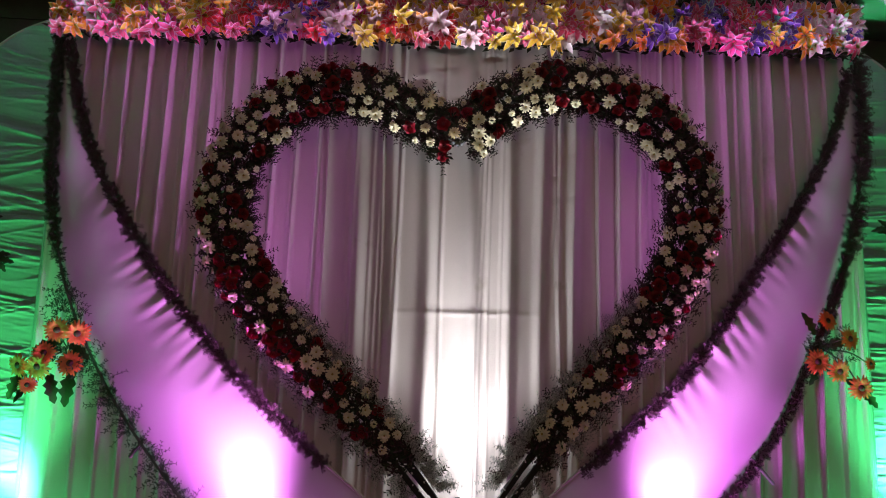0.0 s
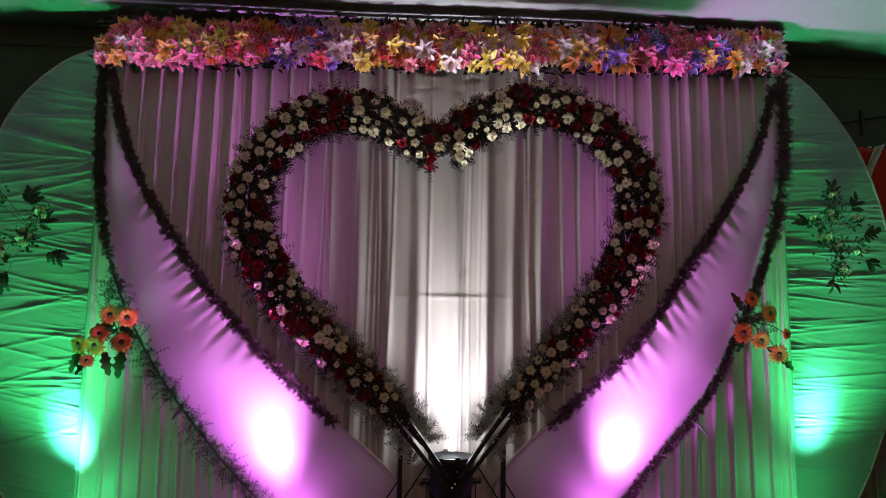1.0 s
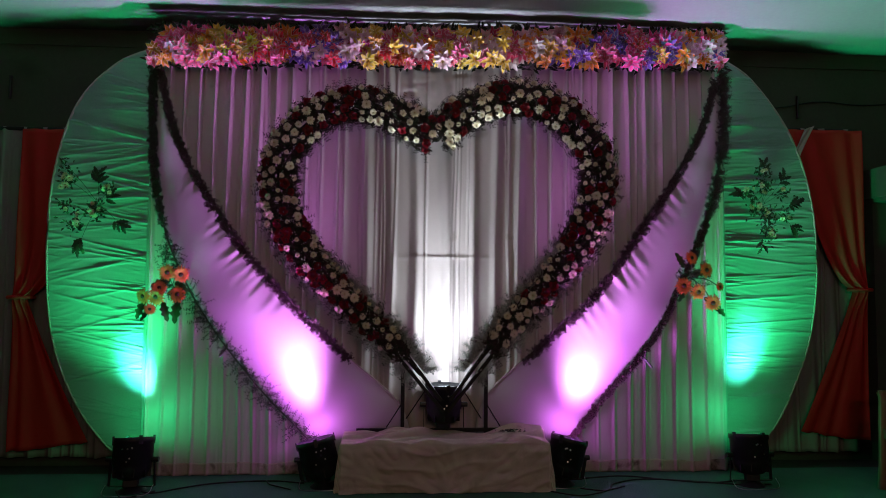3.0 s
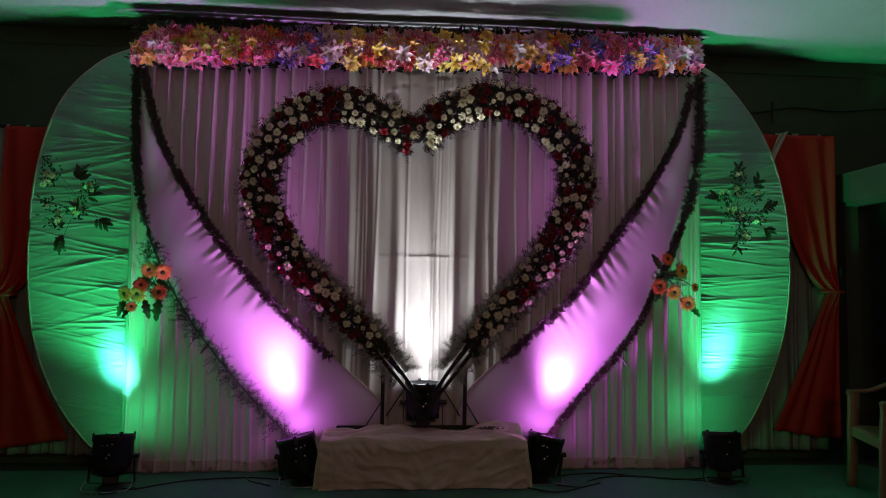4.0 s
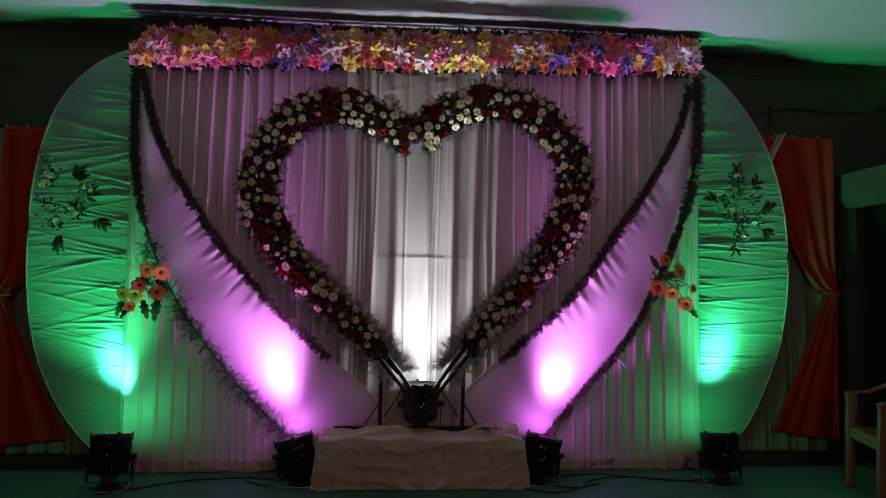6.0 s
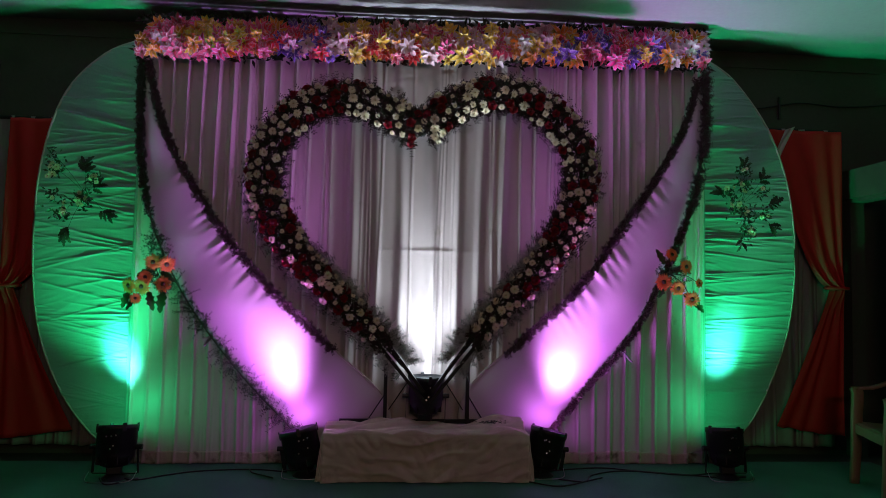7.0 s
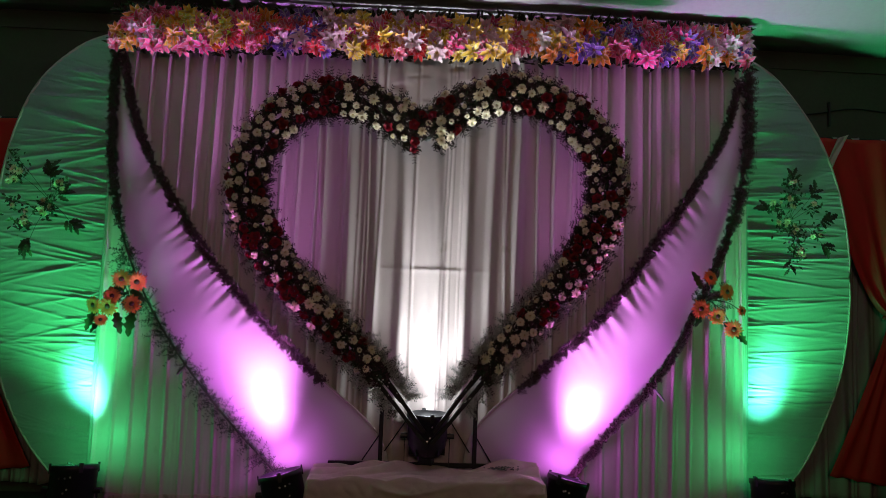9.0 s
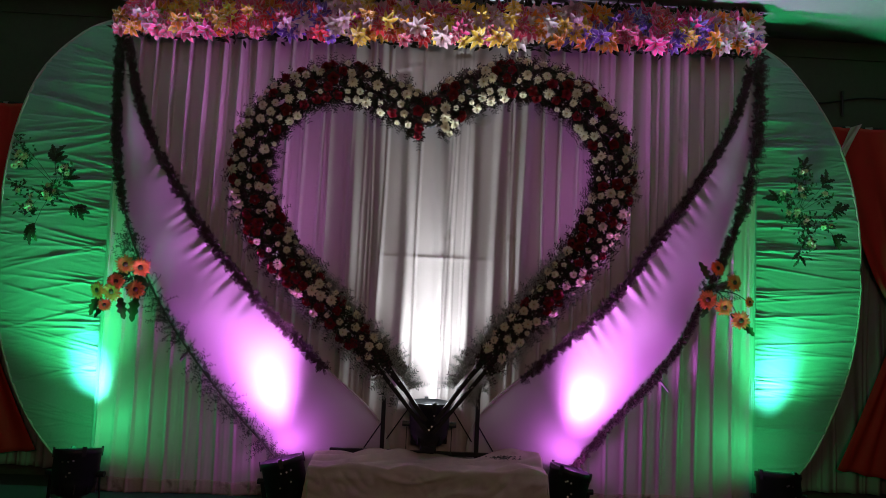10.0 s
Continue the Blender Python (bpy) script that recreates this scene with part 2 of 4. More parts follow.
YB, XL, XR, YF, ZC = 0.34, -4.3, 3.56, -9.0, 3.38
XW = 5.4
slab("floor", (XL, YF, -0.1), (XW, YB, -0.012), DARKFLOOR, "dark bare hall floor", "floor")
slab("carpet", (XL, YF, -0.012), (XR, 0.07, 0.0), CARPET, "green carpet laid in front of the stage drape", "carpet")
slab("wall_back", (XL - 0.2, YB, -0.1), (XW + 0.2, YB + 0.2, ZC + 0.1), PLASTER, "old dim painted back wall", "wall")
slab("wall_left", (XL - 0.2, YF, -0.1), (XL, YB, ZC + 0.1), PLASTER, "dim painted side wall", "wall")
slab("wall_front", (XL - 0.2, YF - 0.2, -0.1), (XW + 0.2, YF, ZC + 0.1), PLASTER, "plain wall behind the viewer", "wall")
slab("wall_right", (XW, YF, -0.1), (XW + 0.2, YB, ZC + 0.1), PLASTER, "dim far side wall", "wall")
# low side partition with a dark doorway
bm = bmesh.new()
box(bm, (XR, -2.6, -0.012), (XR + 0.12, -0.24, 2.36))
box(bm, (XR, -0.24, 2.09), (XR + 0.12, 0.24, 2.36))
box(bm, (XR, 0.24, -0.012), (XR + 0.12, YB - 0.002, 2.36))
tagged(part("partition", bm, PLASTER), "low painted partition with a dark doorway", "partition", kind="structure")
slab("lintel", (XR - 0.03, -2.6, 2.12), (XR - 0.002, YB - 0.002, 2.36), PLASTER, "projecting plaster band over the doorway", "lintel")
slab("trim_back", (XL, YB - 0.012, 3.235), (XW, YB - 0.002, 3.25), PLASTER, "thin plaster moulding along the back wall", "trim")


def ceiling_fn(u, v):
    x, y = XL + (XW - XL) * u, YF + (YB - YF) * v
    z = ZC + 0.012 * nz(x * 0.8, y * 0.8)
    return (x, y, z)


tagged(grid_mesh("ceiling", ceiling_fn, 60, 70, CEILCLOTH, thick=0.02), "white ceiling washed by the coloured stage lamps", "ceiling", kind="structure")


# ---- drapes ----
def drape(name, x0, x1, z0, z1, y0, spacing, amp, mat, label, lean=None, seed=0.0, sharp=2.2, wander=0.35, hem=0.015, category="curtain", nv=70):
    rr = random.Random(int(seed * 10))
    ridges = [(x0 + (x1 - x0) * rr.random(), rr.uniform(0.005, 0.012), rr.uniform(0.006, 0.014), rr.uniform(-.02, .02)) for k in range(int((x1 - x0) / 0.10))]

    def fn(u, v):
        x, z = x0 + (x1 - x0) * u, z0 + (z1 - z0) * v
        ph = x / spacing + wander * nz(x * 2.1, z * 0.35, seed) + 0.5 * nz(x * 0.9, 0.0, seed + 5)
        s = 0.5 + 0.5 * math.cos(2 * math.pi * ph)
        a = amp * (0.75 + 0.5 * nz(x * 1.7, z * 0.5, seed + 9))
        y = y0 - a * s ** sharp - min(0.25 * a, 0.010) * nz(x * 9, z * 0.8, seed)
        for rx, rw, rh, rs in ridges:
            d = (x - rx - rs * (z - 1.5) - 0.012 * nz(z * 0.9, rx * 7)) / rw
            if abs(d) < 3:
                y -= rh * math.exp(-d * d)
        if sharp > 10:
            calm = min(1.0, max(0.0, (z - 0.5) / 1.2))
            y = (y - y0) * (0.35 + 0.65 * calm * calm * (3 - 2 * calm)) + y0
        if lean:
            y += lean(x, z)
        if v == 0:
            z += hem * nz(x * 6, 0, seed)
        return (x, y, z)

    nu = int((x1 - x0) / 0.0065)
    ob = grid_mesh(name, fn, nu, nv, mat, thick=0.003)
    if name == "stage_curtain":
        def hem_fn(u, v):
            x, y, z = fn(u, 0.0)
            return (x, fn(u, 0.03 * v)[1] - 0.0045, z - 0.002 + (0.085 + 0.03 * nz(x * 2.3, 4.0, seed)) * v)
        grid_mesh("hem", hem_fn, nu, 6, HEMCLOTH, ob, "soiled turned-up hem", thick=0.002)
    return tagged(ob, label, category)


def crease(x, z):
    """The lower half bellies forward under a flattened fold line."""
    y = 0.0
    reach = max(0.0, 1 - (abs(x + 0.02) / 0.66) ** 6)
    y -= 0.0025 * reach * math.exp(-((z - 1.585) / 0.010) ** 2)
    if z < 1.585:
        y -= 0.0012 * reach
    if z > 2.0 and (abs(x) < 0.30 or abs(x - 0.52) < 0.07):
        y += 0.010 * max(0.0, nz(x * 6, z * 26, 3.0) - 0.18) * (1 if z > 2.6 or x > 0.4 else 0)
    return y - 0.006 * math.exp(-(x / 0.25) ** 2)


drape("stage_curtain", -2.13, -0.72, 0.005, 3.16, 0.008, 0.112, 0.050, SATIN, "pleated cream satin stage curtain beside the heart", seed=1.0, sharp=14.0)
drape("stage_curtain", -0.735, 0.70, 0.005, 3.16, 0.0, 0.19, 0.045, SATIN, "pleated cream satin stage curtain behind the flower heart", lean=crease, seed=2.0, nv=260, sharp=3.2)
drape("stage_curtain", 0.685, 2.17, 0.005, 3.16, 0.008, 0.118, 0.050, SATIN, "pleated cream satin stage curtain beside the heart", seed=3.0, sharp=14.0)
for x0, x1, zt in ((-3.9, -2.15, 2.56), (2.16, 3.42, 2.70)):
    drape("rear_curtain", x0, x1, 0.07, zt, 0.28, 0.16, 0.035, SHEER, "dull green-grey sheer curtain hanging behind the round panels", seed=x0)

# pale support frame behind the stage curtain
frame_ob = empty("backdrop_frame", (0, 0.08, 0))
for x in (-2.14, 2.18):
    part("upright", rod(bmesh.new(), (x, -0.02, 0), (x, -0.02, 3.2), 0.022), CHROME, frame_ob)
part("crossbar", rod(bmesh.new(), (-2.14, 0.0, 3.18), (2.18, 0.0, 3.18), 0.022), CHROME, frame_ob)
tagged(frame_ob, "steel pipe frame that carries the stage curtain", "frame")

# ---- round side panels ----
EDGE_L = [(-2.16, 3.14), (-2.45, 3.00), (-2.72, 2.68), (-2.86, 2.15), (-2.88, 1.52), (-2.81, 0.95), (-2.64, 0.52), (-2.40, 0.20), (-2.17, 0.05)]
EDGE_R = [(2.19, 3.20), (2.45, 3.02), (2.74, 2.62), (2.90, 2.15), (2.95, 1.60), (2.89, 1.05), (2.74, 0.62), (2.53, 0.26), (2.20, 0.05)]


def round_panel(edge, xin, seed, spread, label):
    top = empty("round_panel", (xin, 0.06, 0))
    curve = spline([(x, 0, z) for x, z in edge], 400)
    lo, hi = edge[-1][1], edge[0][1]

    def width(z):
        best = min(curve, key=lambda p: abs(p.z - z))
        return best.x

    zs = [lo + (hi - lo) * j / 640 for j in range(641)]
    ws = [width(z) for z in zs]

    rr = random.Random(int(seed))
    creases = []
    # pulls that fan out from a few pins on the post
    for k in range(17):
        pin = lo + (hi - lo) * (k + rr.random()) / 17
        for q in range(7):
            creases.append((pin + rr.gauss(0, 0.028), rr.uniform(-0.30, 0.30) * spread, rr.uniform(0.22, 0.95), rr.uniform(0.004, 0.008), rr.uniform(0.0030, 0.0090), False))
    # short gathers at the post and at the rim
    for k in range(110):
        creases.append((lo + (hi - lo) * (k + rr.random()) / 110, rr.uniform(-0.2, 0.2) * spread, rr.uniform(0.06, 0.26), rr.uniform(0.003, 0.006), rr.uniform(0.0018, 0.0050), rr.random() < 0.45))

    def fn(u, v):
        j = min(640, int(round(v * 640)))
        z, xo = zs[j], ws[j]
        w = xo - xin
        x = xin + w * u
        fan = (z - 1.55) * 0.35 * (u ** 0.9)
        q = z + 0.10 * nz(u * 1.2, z * 2.2, seed) - fan * 0.25
        f1 = abs(nz(u * 0.9, q * 9.0, seed)) * 2
        f2 = abs(nz(u * 1.4 + 3, q * 19.0, seed + 3)) * 2
        f3 = nz(u * 1.8 + 7, q * 42.0, seed + 8)
        pull = 1.0 - 0.45 * math.sin(math.pi * min(1, u))
        y = -0.0015 * max(0, 0.5 - f1) ** 1.5 * 2.6 - 0.002 * max(0, 0.45 - f2) ** 1.6 * 3 * pull - 0.003 * max(0, 0.3 - abs(f3)) * pull
        y += -0.03 * math.sin(math.pi * u) * 0.4
        run = abs(w) * u
        for cz, steep, reach, cw, ch, rim_end in creases:
            r2 = abs(w) - run if rim_end else run
            if r2 < reach:
                d = (z - cz - steep * r2) / (cw + 0.007 * r2)
                if abs(d) < 2.5:
                    y -= ch * math.exp(-1.5 * abs(d)) * (1 - r2 / reach) ** 0.6
        return (x - xin, y, z)

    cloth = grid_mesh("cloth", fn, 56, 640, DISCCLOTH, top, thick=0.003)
    rim = [Vector((p.x - xin, 0.004, p.z)) for p in curve[::8]]
    part("rim", tube(bmesh.new(), rim, 0.012, 6), TWINE, top, "cloth-wrapped bent rim", True)
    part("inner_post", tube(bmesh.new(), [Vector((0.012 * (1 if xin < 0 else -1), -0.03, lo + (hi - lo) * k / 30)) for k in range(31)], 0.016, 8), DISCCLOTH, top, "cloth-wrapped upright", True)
    return tagged(top, label, "panel", group="round side panels")


round_panel(EDGE_L, -2.16, 11.0, 1.0, "round side panel of gathered shiny cloth lit green")
round_panel(EDGE_R, 2.19, 27.0, 0.4, "round side panel of tightly gathered shiny cloth lit green")

# ---- swooping wing panels ----
OUT_L = [(-2.11, 2.98), (-2.10, 2.55), (-2.07, 2.15), (-1.96, 1.66), (-1.70, 1.15), (-1.32, 0.66), (-0.97, 0.30), (-0.75, 0.06)]
IN_L = [(-2.06, 2.92), (-1.98, 2.58), (-1.84, 2.24), (-1.54, 1.76), (-1.23, 1.38), (-0.77, 0.93), (-0.29, 0.50), (-0.22, 0.10)]
OUT_R = [(2.13, 3.02), (2.13, 2.60), (2.07, 2.16), (1.88, 1.62), (1.57, 1.01), (1.20, 0.58), (0.97, 0.30), (0.78, 0.06)]
IN_R = [(2.07, 2.96), (1.97, 2.60), (1.78, 2.24), (1.48, 1.79), (1.13, 1.31), (0.76, 0.97), (0.31, 0.55), (0.24, 0.10)]


def wing(outer, inner, seed, gathers, label):
    a = spline([(x, 0, z) for x, z in outer], 241)
    b = spline([(x, 0, z) for x, z in inner], 241)

    def fn(u, v):
        j = int(round(v * 240))
        p = a[j].lerp(b[j], u)
        y = -0.075 - 0.02 * math.sin(math.pi * u)
        g = gathers * max(0, u - 0.45) ** 1.6 * math.exp(-((v - 0.47) / 0.16) ** 2)
        y += 0.10 * g * nz(v * 84 + u * 4, u * 1.0, seed) * (0.3 + abs(nz(v * 11, 0, seed + 2)) * 2.4)
        y += 0.010 * nz(p.x * 3, p.z * 3, seed)
        return (p.x, y, p.z)

    ob = grid_mesh("wing_panel", fn, 30, 240, WINGCLOTH, thick=0.003)
    piping = [Vector((q.x, -0.082, q.z)) for q in b[120:208:4]]
    part("piping", tube(bmesh.new(), piping, 0.006, 6), TWINE, ob, "pale rolled cloth edge", True)
    return tagged(ob, label, "panel", group="wing panels")


wing(OUT_L, IN_L, 4.0, 0.45, "stretched pale cloth wing panel sweeping down to the bench")
wing(OUT_R, IN_R, 8.0, 1.2, "stretched pale cloth wing panel with gathers along its inner edge")


# ---- leaves and flowers ----
def leaflet(V, F, at, way, length, width, normal, fold=0.25):
    way = way.normalized()
    side = way.cross(normal)
    side = side.normalized() if side.length > 1e-4 else Vector((1, 0, 0))
    up = side.cross(way)
    k = len(V)
    V += [at, at + way * length * 0.5 + side * width * 0.5 + up * width * fold, at + way * length, at + way * length * 0.5 - side * width * 0.5 + up * width * fold,
          at + way * length * 0.5]
    F += [(k, k + 1, k + 4), (k + 1, k + 2, k + 4), (k, k + 4, k + 3), (k + 4, k + 2, k + 3)]


def sprig(V, F, rng, at, way, length, leaf, n=8, droop=0.2):
    """A thin twig with paired leaflets."""
    p, d = Vector(at), Vector(way).normalized()
    step = length / n
    for i in range(n):
        q = p + d * step
        k, w = len(V), Vector((-d.z, 0, d.x)) * 0.0011
        V += [p - w, p + w, q + w, q - w]
        F.append((k, k + 1, k + 2, k + 3))
        p = q
        d = (d + Vector((rng.uniform(-.2, .2), rng.uniform(-.15, .1), rng.uniform(-.2, .2) - droop * 0.2))).normalized()
        for sgn in (-1, 1):
            side = d.cross(Vector((0, -1, 0.2))).normalized() * sgn
            w = (d * 0.6 + side + Vector((0, rng.uniform(-.5, .2), rng.uniform(-.3, .3)))).normalized()
            leaflet(V, F, p, w, leaf * rng.uniform(.7, 1.3), leaf * 0.38, Vector((rng.uniform(-.3, .3), -1, rng.uniform(-.2, .5))))


def petal_rows(length, width, lift, curl, n=4, tip=0.15):
    """Outline stations of a petal along its length: (distance, half width, height)."""
    out = []
    for i in range(n + 1):
        f = i / n
        w = width * 0.5 * max(tip if 0 < i else 0.25, math.sin(math.pi * (0.12 + 0.80 * f))) if i < n else 0.0
        out.append((length * f, w, lift * f * length - curl * length * f * f))
    return out


def blunt(rows, half):
    rows[-1] = (rows[-1][0], half, rows[-1][2])
    return rows


def add_petal(V, F, rows, turn, base_r=0.0, tilt=0.0, z=0.0, cup=0.25):
    k = len(V)
    m = Matrix.Rotation(turn, 4, "Z") @ Matrix.Translation((base_r, 0, z)) @ Matrix.Rotation(-tilt, 4, "Y")
    for d, w, h in rows:
        V += [m @ Vector((d, -w, h + cup * w)), m @ Vector((d, 0, h)), m @ Vector((d, w, h + cup * w))]
    for i in range(len(rows) - 1):
        a = k + 3 * i
        F += [(a, a + 3, a + 4, a + 1), (a + 1, a + 4, a + 5, a + 2)]


def lily_petal(V, F, pale, rows, turn, base_r, tilt, z, cup):
    """A petal with a narrow pale margin on both sides; pale collects the margin's faces."""
    k = len(V)
    m = Matrix.Rotation(turn, 4, "Z") @ Matrix.Translation((base_r, 0, z)) @ Matrix.Rotation(-tilt, 4, "Y")
    for d, w, h in rows:
        V += [m @ Vector((d, w * c, h + cup * w * c * c)) for c in (-1, -0.70, 0, 0.70, 1)]
    for i in range(len(rows) - 1):
        a = k + 5 * i
        for c in range(4):
            if c in (0, 3):
                pale.add(len(F))
            F.append((a + c, a + 5 + c, a + 6 + c, a + 1 + c))


def add_button(V, F, r, z, h, n=10):
    k = len(V)
    V += [Vector((r * math.cos(2 * math.pi * i / n), r * math.sin(2 * math.pi * i / n), z)) for i in range(n)]
    V += [Vector((0.6 * r * math.cos(2 * math.pi * i / n), 0.6 * r * math.sin(2 * math.pi * i / n), z + h)) for i in range(n)]
    V.append(Vector((0, 0, z + h * 0.9)))
    for i in range(n):
        j = (i + 1) % n
        F += [(k + i, k + j, k + n + j, k + n + i), (k + n + i, k + n + j, k + 2 * n)]


def flower_mesh(name, kind, petal_mat, heart_mat, seed, margin_mat=None):
    rng = random.Random(seed)
    V, F = [], []
    pale = set()
    if kind == "lily":
        for layer, (n, ln, tilt) in enumerate(((8, 0.085, 0.30), (7, 0.068, 0.75))):
            for i in range(n):
                rows = petal_rows(ln * rng.uniform(.82, 1.15), 0.040, 0.2, 0.45 + rng.uniform(-.15, .25), 4)
                lily_petal(V, F, pale, rows, 2 * math.pi * (i + 0.5 * layer) / n + rng.uniform(-.18, .18), 0.004, tilt + rng.uniform(-.25, .25), 0.006 * layer, 0.35)
    elif kind == "mum":
        for layer, (n, ln, tilt) in enumerate(((13, 0.042, 0.12), (11, 0.034, 0.5), (7, 0.023, 0.95))):
            for i in range(n):
                rows = blunt(petal_rows(ln * rng.uniform(.82, 1.12), 0.0165, 0.1, 0.25, 3, 0.7), 0.0045)
                add_petal(V, F, rows, 2 * math.pi * (i + 0.4 * layer) / n + rng.uniform(-.12, .12), 0.004, tilt + rng.uniform(-.12, .15), 0.005 * layer, 0.3)
    elif kind == "rose":
        for layer, (n, r, tilt, ln) in enumerate(((5, 0.016, 0.35, 0.030), (5, 0.013, 0.8, 0.030), (4, 0.009, 1.2, 0.030), (3, 0.004, 1.45, 0.030))):
            for i in range(n):
                rows = petal_rows(ln * rng.uniform(.9, 1.1), 0.040 - 0.006 * layer, 0.25, 0.25, 3, 0.75)
                rows[-1] = (rows[-1][0], 0.008, rows[-1][2])
                add_petal(V, F, rows, 2 * math.pi * (i + 0.5 * layer) / n + rng.uniform(-.2, .2), r * 0.6, tilt, 0.004 * layer, 0.7)
    elif kind == "gerbera":
        for layer, (n, ln, tilt) in enumerate(((21, 0.056, 0.05), (18, 0.043, 0.25))):
            for i in range(n):
                rows = blunt(petal_rows(ln * rng.uniform(.88, 1.1), 0.0155, 0.1, 0.2, 3, 0.7), 0.003)
                add_petal(V, F, rows, 2 * math.pi * (i + 0.5 * layer) / n + rng.uniform(-.08, .08), 0.008, tilt + rng.uniform(-.12, .12), 0.005 * layer, 0.2)
    cut = len(F)
    if kind == "gerbera":
        add_button(V, F, 0.017, 0.008, 0.007)
    elif kind == "mum":
        add_button(V, F, 0.008, 0.012, 0.005, 7)
    elif kind == "lily":
        for i in range(5):
            w = Vector((0.3 * math.cos(i * 1.257), 0.3 * math.sin(i * 1.257), 1))
            leaflet(V, F, Vector((0, 0, 0.005)), w, 0.045, 0.006, Vector((1, 0.2, 0)))
    me = bpy.data.meshes.new(name)
    me.from_pydata([tuple(v) for v in V], [], F)
    me.materials.append(petal_mat)
    me.materials.append(heart_mat)
    if margin_mat:
        me.materials.append(margin_mat)
    for p in me.polygons:
        p.material_index = 1 if p.index >= cut else (2 if p.index in pale and margin_mat else 0)
        p.use_smooth = True
    me.update()
    return me


def facing(at, normal, spin, scale):
    q = Vector(normal).normalized().to_track_quat("Z", "Y")
    return Matrix.Translation(at) @ q.to_matrix().to_4x4() @ Matrix.Rotation(spin, 4, "Z") @ Matrix.Diagonal((scale, scale, scale, 1))


def put(name, me, m, parent):
    ob = new(name, me)
    ob.parent = parent
    ob.matrix_local = m
    return ob


# ---- flower pelmet along the top ----
def pelmet():
    rng = random.Random(5)
    top = empty("flower_pelmet", (0, -0.06, 3.14))
    tilt = lambda x: 0.024 * x
    bm = bmesh.new()
    box(bm, (-2.10, -0.01, -0.10), (2.12, 0.02, 0.15), Matrix.Rotation(-0.014, 4, "Y"), 0.004)
    part("board", bm, BLACKBAR, top, "dark backing board")
    V, F = [], []
    for i in range(2600):
        x = rng.uniform(-2.14, 2.15)
        z = rng.choice((rng.uniform(0.10, 0.16), rng.uniform(0.10, 0.16), rng.uniform(-0.14, 0.12), rng.uniform(-0.15, -0.09))) + tilt(x)
        w = Vector((rng.uniform(-1, 1), rng.uniform(-.7, -.1), rng.uniform(-.5, .55)))
        leaflet(V, F, Vector((x, -0.03, z)), w, rng.uniform(.04, .085), 0.024, Vector((rng.uniform(-.4, .4), -1, .3)))
    raw("foliage", V, F, LEAFDARK, top, "ragged dark artificial leaves")
    kinds = {k: [flower_mesh("lily", "lily", m, SEED, 3 * j + v, MARGINS[k]) for v in range(3)] for j, (k, m) in enumerate(PETALS.items())}
    zones = [(-2.2, "pink pink magenta orange red pale"), (-1.85, "pink magenta orange orange yellow pink"), (-1.35, "magenta red orange yellow pink"),
             (-1.1, "violet violet pink pale red"), (-0.75, "yellow yellow pink orange pale"), (-0.45, "pink pale yellow orange red"), (-0.1, "pale pale yellow pink magenta"),
             (0.45, "yellow orange pale white pink"), (0.8, "violet orange yellow pink pale"), (1.15, "pink violet pink magenta"), (1.5, "orange magenta pale yellow violet"), (1.8, "orange white violet pink pale")]
    for row, (z0, ysh) in enumerate(((-0.09, -0.075), (-0.045, -0.095), (0.0, -0.095), (0.045, -0.085), (0.09, -0.06))):
        x = -2.10 + 0.03 * row
        while x < 2.13:
            names = [z for z in zones if z[0] <= x][-1][1].split()
            k = rng.choice(names)
            if row > 1 and rng.random() < 0.2:
                k = rng.choice(("pink", "magenta", "red"))
            at = (x + rng.uniform(-.02, .02), ysh + rng.uniform(-.025, .02), z0 + tilt(x) + rng.uniform(-.022, .022))
            me = rng.choice(kinds[k])
            put("lily", me, facing(at, (rng.uniform(-.5, .5), -1, rng.uniform(-.95, .3)), rng.uniform(0, 6.28), rng.uniform(0.66, 0.98)), top)
            x += rng.uniform(0.056, 0.080)
    return tagged(top, "pelmet of bright artificial lilies in pink, orange and violet", "flower pelmet")


pelmet()

# ---- flower heart ----
HEART_L = [(-0.06, 2.40), (-0.28, 2.54), (-0.61, 2.65), (-0.93, 2.54), (-1.14, 2.26), (-1.15, 1.93), (-0.96, 1.57), (-0.66, 1.26), (-0.35, 0.96), (-0.13, 0.72)]
HEART_R = [(-0.06, 2.40), (0.10, 2.58), (0.43, 2.72), (0.78, 2.65), (1.05, 2.38), (1.10, 2.04), (0.96, 1.70), (0.71, 1.37), (0.42, 1.05), (0.16, 0.74)]


